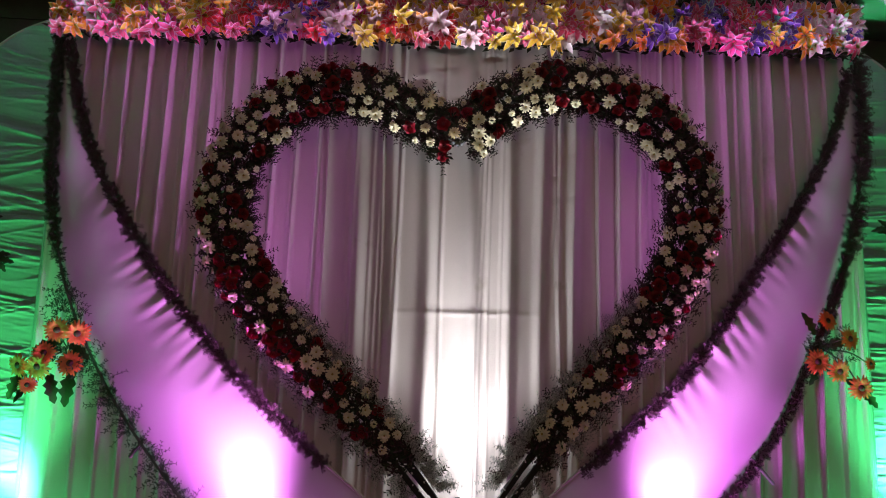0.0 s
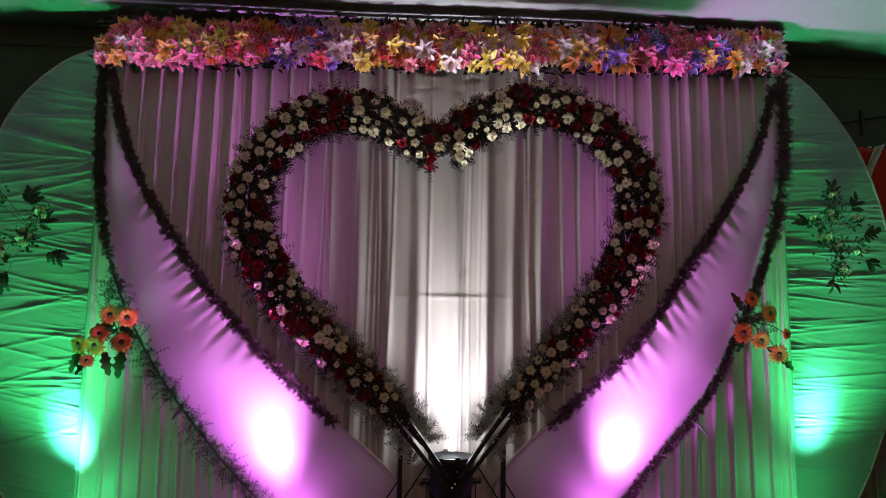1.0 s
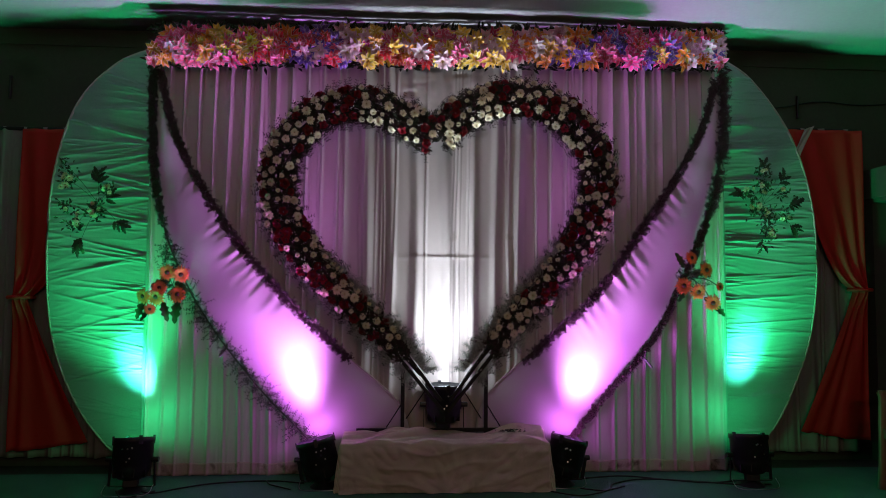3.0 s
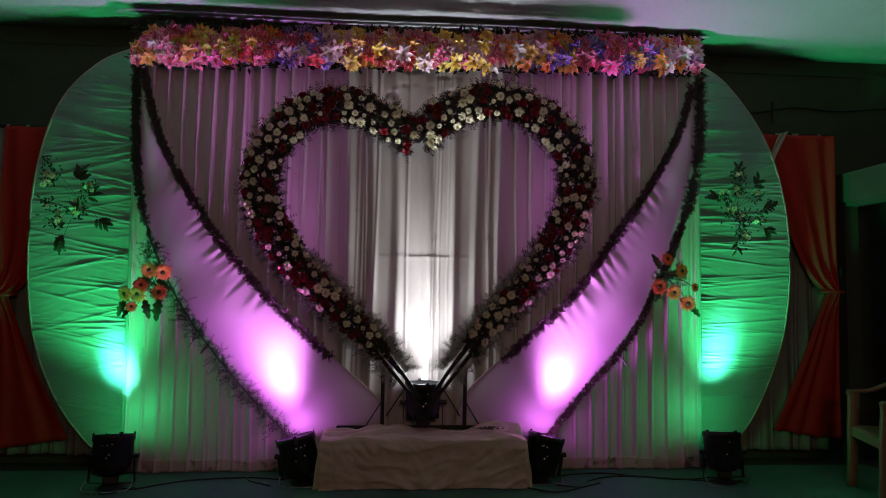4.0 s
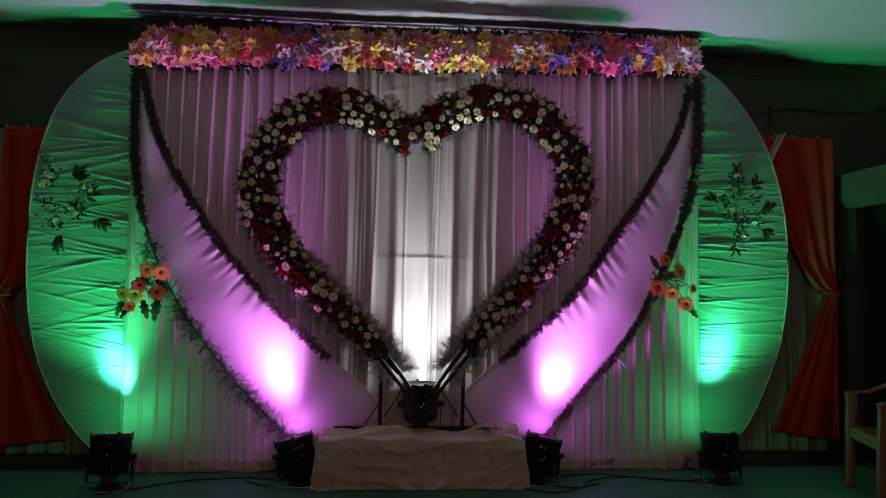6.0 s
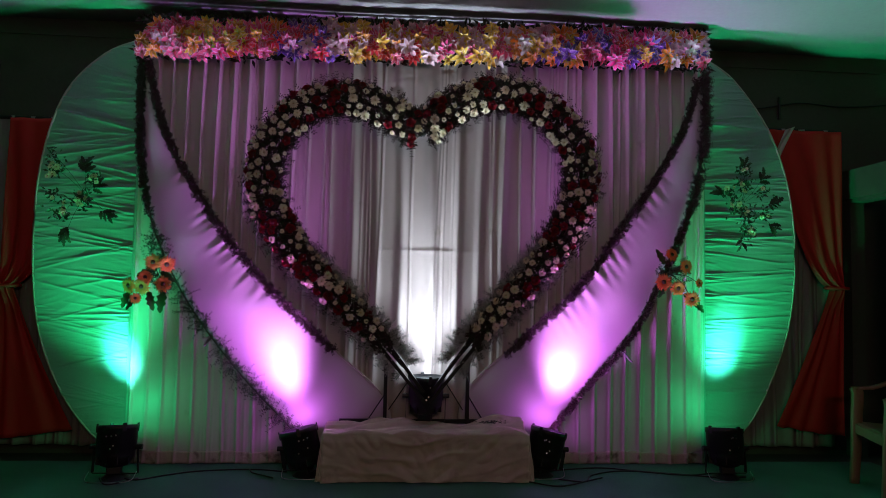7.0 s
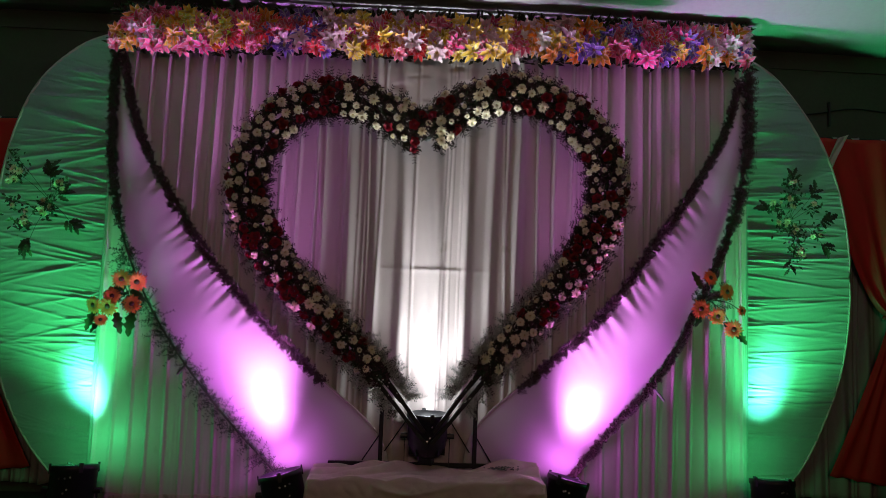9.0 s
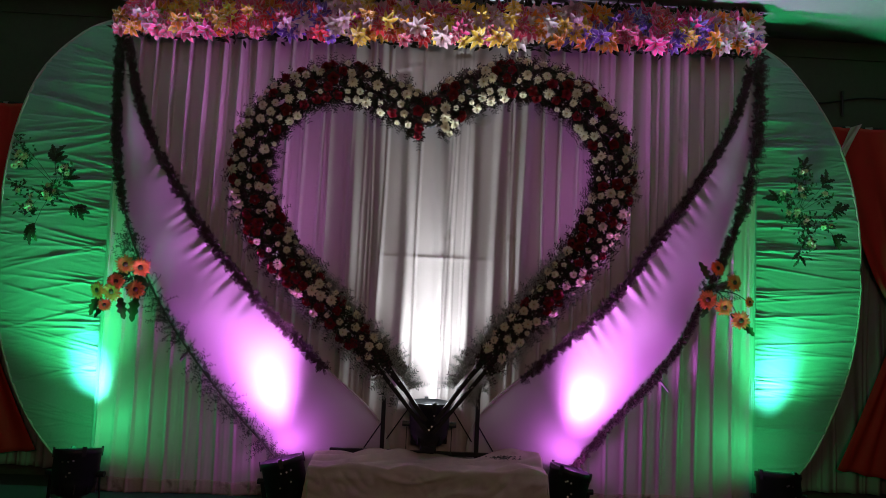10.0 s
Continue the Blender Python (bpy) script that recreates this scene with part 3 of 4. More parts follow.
def heart():
    rng = random.Random(17)
    top = empty("flower_heart", (0, -0.27, 0))
    mums = [flower_mesh("mum", "mum", MUM, SEED, 40 + k) for k in range(5)]
    roses = [flower_mesh("rose", "rose", ROSE, ROSE, 50 + k) for k in range(3)]
    V1, F1, V2, F2 = [], [], [], []
    V, F = V1, F1
    GV, GF = [], []
    BV, BF = [], []
    taken = []
    for side, pts in enumerate((HEART_L, HEART_R)):
        line = even(spline([(x, 0, z) for x, z in pts], 300), 0.01)
        part("support_rod", tube(bmesh.new(), line[::5], 0.014, 6), BLACKBAR, top, "bent black heart-shaped rod", True)
        n = len(line)
        for i in range(2, n - 2):
            t = (line[i + 1] - line[i - 1]).normalized()
            nrm = Vector((-t.z, 0, t.x))
            f = i / n
            half = 0.105 if f < 0.58 else 0.105 - 0.062 * (f - 0.58) / 0.42
            for q in range(11 if f < 0.75 else 7):
                if f > 0.93:
                    break
                V, F = (V1, F1) if rng.random() < 0.5 else (V2, F2)
                ang = rng.uniform(-2.0, 2.0)
                out = nrm * math.sin(ang) + Vector((0, -math.cos(ang), 0))
                at = line[i] + out * half * rng.uniform(0.2, 0.8)
                w = out + t * rng.uniform(-.9, .9) + Vector((0, -.1, .1))
                sprig(V, F, rng, at, w, rng.uniform(0.03, 0.06), 0.026, 3)
            for q in range(1 + (rng.random() < 0.4)):
                sgn = rng.choice((-1, 1))
                out = nrm * sgn + Vector((0, rng.uniform(-.4, .1), 0)) + t * rng.uniform(-.7, .7)
                sprig(V, F, rng, line[i] + nrm * sgn * half * 0.7, out, rng.uniform(0.05, 0.12), 0.017, 6)
            if f > 0.66:
                for q in range(4):
                    sgn = rng.choice((-1, 1, 1 if side == 0 else -1))
                    out = nrm * sgn + Vector((0, rng.uniform(-.9, 0), rng.uniform(-.2, .5))) + t * rng.uniform(-.8, .6)
                    sprig(GV, GF, rng, line[i] + nrm * sgn * half * 0.5, out, rng.uniform(0.07, 0.16), 0.0135, 8)
            for q in range(rng.random() < (0.4 if f < 0.6 else 1.0)):
                ang = rng.uniform(-1.7, 1.7)
                out = nrm * math.sin(ang) + Vector((0, -math.cos(ang), 0))
                p = line[i] + out * half * rng.uniform(1.0, 1.35)
                for d in range(2):
                    leaflet(BV, BF, p, Vector((rng.uniform(-1, 1), -.3, rng.uniform(-1, 1))), 0.010, 0.009, Vector((0, -1, 0)))
        # blooms
        tries = 0
        while tries < 2600:
            tries += 1
            i = rng.randrange(3, int(n * 0.90))
            f = i / n
            ang = rng.uniform(-1.25, 1.25)
            t = (line[i + 1] - line[i - 1]).normalized()
            nrm = Vector((-t.z, 0, t.x))
            out = nrm * math.sin(ang) + Vector((0, -math.cos(ang), 0))
            p = line[i] + out * (0.128 if f < 0.58 else 0.128 - 0.055 * (f - 0.58) / 0.42)
            if any((p - o).length < lim for o, lim in taken):
                continue
            if f > 0.80 and rng.random() < 0.8:
                continue
            red = rng.random() < 0.30
            taken.append((p, 0.058 if red else 0.057))
            face = out + Vector((rng.uniform(-.35, .35), -0.5, rng.uniform(-.35, .25)))
            if red:
                put("rose", rng.choice(roses), facing(p - out * 0.018, face, rng.uniform(0, 6.28), rng.uniform(0.75, 1.05)), top)
            else:
                put("chrysanthemum", rng.choice(mums), facing(p, face, rng.uniform(0, 6.28), rng.choice((0.40, 0.55, 0.66, 0.76))), top)
    raw("foliage", V1, F1, LEAFDARK, top, "dense dark fern foliage")
    raw("wine_foliage", V2, F2, LEAFWINE, top, "dark wine-coloured foliage")
    raw("filler_foliage", GV, GF, LEAFGREY, top, "grey-green filler sprigs near the point")
    raw("tiny_blossoms", BV, BF, BREATH, top, "scattered tiny white filler blossoms")
    # black double bars that meet in a V below the flowers
    for sx, x1, z1 in ((-1, -0.42, 1.00), (1, 0.46, 1.04)):
        for off in (0.0, 0.075):
            a, b = Vector((sx * (0.012 + off * 0.2) + 0.015, -0.035, 0.50 + off)), Vector((x1 - sx * off * 0.6, -0.02, z1 + off * 0.6))
            bm = bmesh.new()
            L = (b - a).length
            box(bm, (-0.012, -0.012, 0), (0.012, 0.012, L), Matrix.Translation(a) @ (b - a).to_track_quat("Z", "Y").to_matrix().to_4x4(), 0.002)
            part("support_bar", bm, BLACKBAR, top, "slanting black box-section bar")
    return tagged(top, "large heart of cream chrysanthemums and red roses on dark foliage", "flower heart")


heart()

# low stand that carries the heart
stand = empty("heart_stand", (0.015, -0.15, 0))
for x in (-0.296, 0.299):
    part("post", box(bmesh.new(), (x - 0.013, -0.013, 0), (x + 0.013, 0.013, 0.78), None, 0.002), BLACKBAR, stand)
part("rail", box(bmesh.new(), (-0.62, -0.012, 0.335), (0.55, 0.012, 0.36), None, 0.002), BLACKBAR, stand)
part("rail", box(bmesh.new(), (-0.283, -0.010, 0.06), (0.286, 0.010, 0.08), None, 0.002), BLACKBAR, stand)
for sx in (-1, 1):
    part("brace", rod(bmesh.new(), (sx * 0.29, 0.0, 0.55), (sx * 0.41, 0.03, 0.36), 0.004, 6), BLACKBAR, stand)
    part("brace", rod(bmesh.new(), (sx * 0.14, 0.0, 0.62), (sx * 0.27, 0.03, 0.42), 0.004, 6), BLACKBAR, stand)
tagged(stand, "low black steel stand under the flower heart", "stand")


# ---- leafy garlands on the wing edges ----
def garland(pts, y, seed, size, dense, label, spread=0.06, lo=0.0, hi=1.0, wine=False):
    rng = random.Random(seed)
    top = empty("garland", (0, y, 0))
    line = even(spline([(x, 0, z) for x, z in pts], 260), 0.012)
    line = line[int(lo * len(line)):max(2, int(hi * len(line)))]
    part("stem", tube(bmesh.new(), line[::4] + [line[-1]], 0.006, 6), STEM, top, "", True)
    V, F = [], []
    n = len(line)
    for i in range(1, n - 1):
        t = (line[i + 1] - line[i - 1]).normalized()
        nrm = Vector((-t.z, 0, t.x))
        k = dense(i / n) * max(0.35, 1 + 1.3 * nz(i * 0.09, seed))
        for q in range(int(k) + (rng.random() < k % 1)):
            out = nrm * rng.choice((-1, 1)) * rng.uniform(.2, 1) + t * rng.uniform(-.9, .9) + Vector((0, rng.uniform(-.8, 0), 0))
            sprig(V, F, rng, line[i] + nrm * rng.uniform(-.5, .5) * spread * .5, out, spread * rng.uniform(.4, 1.6) * size(i / n), 0.0135, 5)
    raw("foliage", V, F, LEAFWINE if wine else LEAFDARK, top, "small dark fern leaves")
    return tagged(top, label, "garland", group="wing garlands")


garland(OUT_L, -0.10, 61, lambda f: 0.8 + 1.9 * (f > 0.42), lambda f: 12.0 if f < 0.35 else 2.2, "dark fern garland with loose sprigs along the cloth wing", hi=0.93, spread=0.032)
garland(IN_L, -0.10, 62, lambda f: 1.0 + 0.3 * (f > 0.4), lambda f: 9.0 if f < 0.4 else 6.0, "dense dark fern garland along the cloth wing", hi=0.74, spread=0.026, wine=True)
garland(OUT_R, -0.10, 63, lambda f: 1.0 + 0.6 * (f < 0.35), lambda f: 9.0 if f < 0.5 else 5.0, "dark fern garland along the cloth wing", hi=0.93, spread=0.026, wine=True)
garland(IN_R, -0.10, 64, lambda f: 1.0 + 0.3 * (f > 0.4), lambda f: 9.0 if f < 0.45 else 6.0, "dense dark fern garland along the cloth wing", hi=0.76, spread=0.026, wine=True)


# ---- flower sprays ----
def broad_leaf(V, F, at, way, length, width, rng, lobes=0):
    way = way.normalized()
    nrm = Vector((rng.uniform(-.3, .3), -1, rng.uniform(0, .5)))
    side = way.cross(nrm).normalized()
    up = side.cross(way)
    k, n = len(V), 8
    for i in range(n + 1):
        f = i / n
        w = width * 0.5 * math.sin(math.pi * (0.06 + 0.92 * f)) ** 0.8
        if lobes:
            w *= 0.55 + 0.45 * (i % 2)
        c = at + way * length * f + up * (-0.25 * length * f * f)
        V += [c + side * w + up * w * .3, c, c - side * w + up * w * .3]
    for i in range(n):
        a = k + 3 * i
        F += [(a, a + 1, a + 4, a + 3), (a + 1, a + 2, a + 5, a + 4)]


def gerbera_spray(places, root, seed, leaves, label):
    rng = random.Random(seed)
    top = empty("gerbera_spray", (root[0], -0.10, root[1]))
    meshes = [flower_mesh("gerbera", "gerbera", GERBERA, DARKSEED, 70 + k) for k in range(3)]
    for x, z, s in places:
        p = Vector((x - root[0], -0.07, z - root[1]))
        bm = tube(bmesh.new(), spline([(0, 0.02, 0), p * 0.5 + Vector((0, -.02, .02)), p + Vector((0, 0.012, 0))], 8), 0.0035, 5)
        stem = part("stem", bm, STEM, top, "", True)
        put("gerbera", rng.choice(meshes), facing(p, (rng.uniform(-.4, .4), -1, rng.uniform(-.3, .2)), rng.uniform(0, 6), s * 0.94), stem)
    for x, z, ang, ln in leaves:
        V, F = [], []
        broad_leaf(V, F, Vector((x - root[0], -0.02, z - root[1])), Vector((math.cos(radians(ang)), -.3, math.sin(radians(ang)))), ln, ln * 0.5, rng, 1)
        raw("leaf", V, F, LEAFMID, top, "", True)
    V, F = [], []
    for i in range(45):
        sprig(V, F, rng, (rng.uniform(-.08, .08), 0, rng.uniform(-.1, .1)), (rng.uniform(-1, 1), -.5, rng.uniform(-1, 1)), rng.uniform(.05, .11), 0.016, 5)
    raw("filler", V, F, LEAFDARK, top, "dark fern filler")
    return tagged(top, label, "flower spray", group="gerbera sprays")


gerbera_spray([(-1.94, 1.448, 1.0), (-1.845, 1.434, 1.05), (-2.098, 1.28, 1.0), (-2.01, 1.276, 1.1), (-1.865, 1.294, 1.0), (-2.05, 1.19, .7), (-1.99, 1.34, .9)], (-1.93, 1.36), 81,
              [(-2.10, 1.25, 245, .14), (-2.05, 1.2, 225, .12), (-1.98, 1.24, 290, .14), (-1.87, 1.26, 262, .17), (-1.93, 1.4, 200, .14), (-1.9, 1.38, 330, .12)],
              "spray of orange gerberas with green leaves on the wing edge")
gerbera_spray([(1.836, 1.593, .9), (1.946, 1.505, 1.0), (1.773, 1.387, 1.1), (1.883, 1.342, 1.05), (1.992, 1.262, 1.05), (2.047, 1.383, .65)], (1.86, 1.45), 82,
              [(1.80, 1.52, 120, .13), (1.95, 1.30, 320, .14), (1.84, 1.46, 20, .13), (2.02, 1.25, 315, .12), (1.80, 1.38, 250, .12)],
              "spray of coral gerberas and dark foliage on the wing edge")


def leaf_spray(cx, cz, dark, light, seed, label):
    """dark: clusters of lobed leaves, light: clusters of small leaves and blossoms, each (x, z, number) from the middle."""
    rng = random.Random(seed)
    top = empty("leaf_spray", (cx, 0.0, cz))
    white = [flower_mesh("small_bloom", "mum", MUM, SEED, 90 + k) for k in range(2)]
    V, F = [], []
    for x, z, n in dark + light:
        end = Vector((x, -0.05, z))
        pts = spline([(0, 0.01, 0), end * 0.5 + Vector((0.01, -0.03, 0.015)), end], 8)
        part("stem", tube(bmesh.new(), pts, 0.0013, 5), STEM, top, "", True)
    for x, z, n in dark:
        d = Vector((x, 0, z + 0.02)).normalized()
        across = Vector((-d.z, 0, d.x))
        for k in range(n):
            f = (k + 0.5) / n
            at = Vector((x, -0.05 - 0.01 * rng.random(), z)) + d * 0.07 * (f - 0.6)
            way = d * (0.4 + f) + across * (1 if k % 2 else -1) * rng.uniform(0.3, 0.9) + Vector((0, rng.uniform(-.35, 0), rng.uniform(-.2, .1)))
            LV, LF = [], []
            ln = rng.uniform(0.055, 0.09)
            broad_leaf(LV, LF, at, way, ln, ln * rng.uniform(0.42, 0.58), rng, 1)
            raw("leaf", LV, LF, LEAFMID if k % 3 == 0 else LEAFDARK, top, "", True)
    for x, z, n in light:
        for k in range(n * 5):
            at = Vector((x + rng.gauss(0, .032), -0.05 + rng.uniform(-.03, .02), z + rng.gauss(0, .034)))
            leaflet(V, F, at, Vector((rng.uniform(-1, 1), -.4, rng.uniform(-1, 1))), rng.uniform(.022, .045), .016, Vector((rng.uniform(-.5, .5), -1, rng.uniform(-.5, .5))))
        for k in range(max(1, n // 3)):
            at = (x + rng.gauss(0, .026), -0.078 + rng.uniform(-.01, .01), z + rng.gauss(0, .032))
            put("small_bloom", rng.choice(white), facing(at, (rng.uniform(-.6, .6), -1, rng.uniform(-.6, .5)), rng.uniform(0, 6), rng.uniform(.32, .62)), top)
    raw("small_foliage", V, F, LEAFMID, top, "small pointed artificial leaves", True)
    return tagged(top, label, "flower spray", group="panel sprays")


leaf_spray(-2.50, 1.93, [(0.01, 0.20, 8), (0.10, 0.06, 5), (0.167, -0.137, 5), (-0.10, -0.275, 6)],
           [(-0.20, 0.18, 12), (-0.21, 0.28, 5), (-0.19, -0.02, 7), (0.0, -0.04, 16), (0.09, 0.10, 9), (-0.13, -0.14, 11)], 91,
           "spray of dark leaves and small white blooms on the round panel")
leaf_spray(2.475, 2.01, [(0.14, 0.20, 4), (0.225, 0.01, 6), (0.22, -0.17, 4), (-0.18, 0.085, 4), (-0.03, -0.31, 3), (0.0, 0.30, 3)],
           [(-0.01, 0.25, 10), (0.0, 0.15, 11), (-0.085, -0.02, 11), (0.01, -0.065, 9), (0.02, -0.20, 14), (0.15, -0.085, 7), (-0.14, 0.075, 7), (0.14, 0.10, 5)], 92,
           "spray of small white blooms and leaves on the round panel")


# ---- stage lamps ----
def par_can(base, aim, colour, label, floor_stand=True):
    base, aim = Vector(base), Vector(aim)
    way = (aim - base).normalized()
    top = empty("stage_lamp", base)
    m = way.to_track_quat("Z", "Y").to_matrix().to_4x4()
    R, H = 0.125, 0.27
    # hollow housing: bowl-shaped back, straight barrel, rolled rim
    prof = [(0.05, 0.0), (0.085, 0.012), (0.108, 0.05), (R - 0.006, 0.075), (R - 0.006, 0.10), (R, 0.105), (R, 0.235), (R + 0.006, 0.24), (R + 0.006, H), (R - 0.006, H), (R - 0.010, 0.215)]
    n = 32
    bm = bmesh.new()
    rings = [[bm.verts.new(m @ Vector((r * math.cos(2 * math.pi * k / n), r * math.sin(2 * math.pi * k / n), z))) for k in range(n)] for r, z in prof]
    for a, b in zip(rings, rings[1:]):
        for k in range(n):
            bm.faces.new((a[k], a[(k + 1) % n], b[(k + 1) % n], b[k]))
    bm.faces.new(rings[0][::-1])
    housing = part("housing", bm, BLACK, top, "black ribbed lamp housing", True)
    bm = bmesh.new()
    bmesh.ops.create_circle(bm, cap_ends=True, segments=32, radius=R - 0.008, matrix=m @ Matrix.Translation((0, 0, 0.205)))
    part("lens", bm, LENSES[colour], housing, "glowing lamp lens")
    for k in range(10):
        bm = bmesh.new()
        box(bm, (0.088, -0.002, 0.02), (0.118, 0.002, 0.09), m @ Matrix.Rotation(2 * math.pi * k / 10, 4, "Z"))
        part("cooling_fin", bm, BLACK, housing)
    part("rear_box", box(bmesh.new(), (-0.045, -0.03, -0.045), (0.045, 0.03, 0.01), m, 0.005), BLACK, top)
    side = Vector((1, 0, 0))
    pivot = way * 0.13
    for sx in (-1, 1):
        hub = pivot + side * sx * (R + 0.012)
        part("knob", rod(bmesh.new(), hub - side * sx * 0.012, hub + side * sx * 0.032, 0.017, 12), BLACK, top, "black clamp knob")
        if floor_stand:
            foot = Vector((sx * (R + 0.018), pivot.y * 0.5, 0.035 - base.z))
            d = foot - hub
            bm = bmesh.new()
            box(bm, (-0.013, -0.0025, 0), (0.013, 0.0025, d.length), Matrix.Translation(hub + side * sx * 0.004) @ d.to_track_quat("Z", "X").to_matrix().to_4x4())
            part("bracket_leg", bm, BLACK, top)
        else:
            bm = bmesh.new()
            box(bm, (-0.002, -0.014, -0.20), (0.002, 0.014, 0.02), Matrix.Translation(hub + side * sx * 0.004))
            part("bracket_leg", bm, BLACK, top)
    for k in range(4):
        tab = m @ Matrix.Rotation(math.pi / 2 * k + 0.5, 4, "Z")
        part("rim_clip", box(bmesh.new(), (R + 0.001, -0.012, H - 0.045), (R + 0.009, 0.012, H + 0.012), tab, 0.002), BLACK, housing)
    for x, z in ((-0.35, 0.20), (0.12, 0.205), (0.42, 0.14), (-0.1, 0.12), (0.3, 0.20)):
        at = Vector((R * math.sin(x), -R * math.cos(x), z))
        spin = m.to_3x3()
        face = min((Matrix.Rotation(math.pi * q / 8, 3, "Z") @ at for q in range(16)), key=lambda p: (spin @ p).y + 0.4 * abs((spin @ p).x - R * math.sin(x)))
        hold = spin @ face
        part("stud", rod(bmesh.new(), hold * 0.99, hold + (spin @ Vector((face.x, face.y, 0))).normalized() * 0.005, 0.0055, 8), CHROME, housing, "small bright screw head")
    if floor_stand:
        low = 0.035 - base.z
        part("bracket_bar", box(bmesh.new(), (-R - 0.02, pivot.y * 0.5 - 0.014, low - 0.006), (R + 0.02, pivot.y * 0.5 + 0.014, low), None, 0.002), BLACK, top)
        part("foot", rod(bmesh.new(), (0, pivot.y * 0.5, 0.001 - base.z), (0, pivot.y * 0.5, low - 0.004), 0.095, 24, 0.05), BLACK, top, "low round black foot")
        wire = spline([(-R - 0.03, -0.02, 0.05 - base.z), (-R - 0.02, -0.09, 0.008 - base.z), (-0.02, -0.12, 0.006 - base.z), (R + 0.01, -0.10, 0.012 - base.z), (R + 0.03, -0.03, 0.055 - base.z)], 20)
        part("wire_stand", tube(bmesh.new(), wire, 0.0025, 6), CHROME, top, "thin bright wire support", True)
    else:
        part("bracket_base", box(bmesh.new(), (-R - 0.016, -0.016, -0.205), (R + 0.016, 0.016, -0.198)), BLACK, top)
        part("mount_post", box(bmesh.new(), (-0.012, -0.012, -base.z), (0.012, 0.012, -0.2)), BLACK, top)
    return tagged(top, label, "stage lamp", group="stage lamps")


LENSES = {GREEN: lens_material("green_lamp_lens", GREEN), PURPLE: lens_material("purple_lamp_lens", PURPLE), WHITE: lens_material("white_lamp_lens", WHITE)}
for key, (base, aim, colour, *power) in CANS.items():
    hue = {GREEN: "green", PURPLE: "purple", WHITE: "white"}[colour]
    par_can(base, aim, colour, "black stage lamp can throwing %s light up the drape" % hue, key != "middle")


def cable(points, label="black power cable lying on the carpet"):
    line = spline([(x, y, 0.006) for x, y in points], 50)
    return tagged(part("cable", tube(bmesh.new(), line, 0.005, 6), RUBBER, None, "", True), label, "cable")


cable([(-2.05, -0.33), (-1.9, -0.40), (-1.75, -0.30), (-1.55, -0.20), (-1.2, -0.16), (-0.95, -0.22)])
cable([(-2.15, -0.36), (-2.05, -0.50), (-1.95, -0.43), (-1.90, -0.36)])
cable([(-1.02, -0.36), (-1.1, -0.30), (-1.18, -0.24), (-1.22, -0.16)])
cable([(0.93, -0.40), (1.10, -0.45), (1.2, -0.30), (1.45, -0.20), (1.8, -0.27), (2.1, -0.36), (2.3, -0.35)])
cable([(0.9, -0.2), (1.3, -0.12), (1.6, -0.22), (1.9, -0.30), (2.2, -0.22)])
cable([(0.70, -0.45), (0.9, -0.55), (1.15, -0.42), (1.25, -0.36)])

# ---- bench with a cloth ----
bench = empty("bench", (0.01, -0.31, 0))
part("seat_board", box(bmesh.new(), (-0.69, -0.10, 0.27), (0.69, 0.09, 0.305), None, 0.004), BLACKBAR, bench)
for x in (-0.66, 0.66):
    for y in (-0.08, 0.07):
        part("leg", box(bmesh.new(), (x - 0.015, y - 0.015, 0), (x + 0.015, y + 0.015, 0.27), None, 0.002), BLACKBAR, bench)
tagged(bench, "low dark bench hidden under a cloth", "bench")


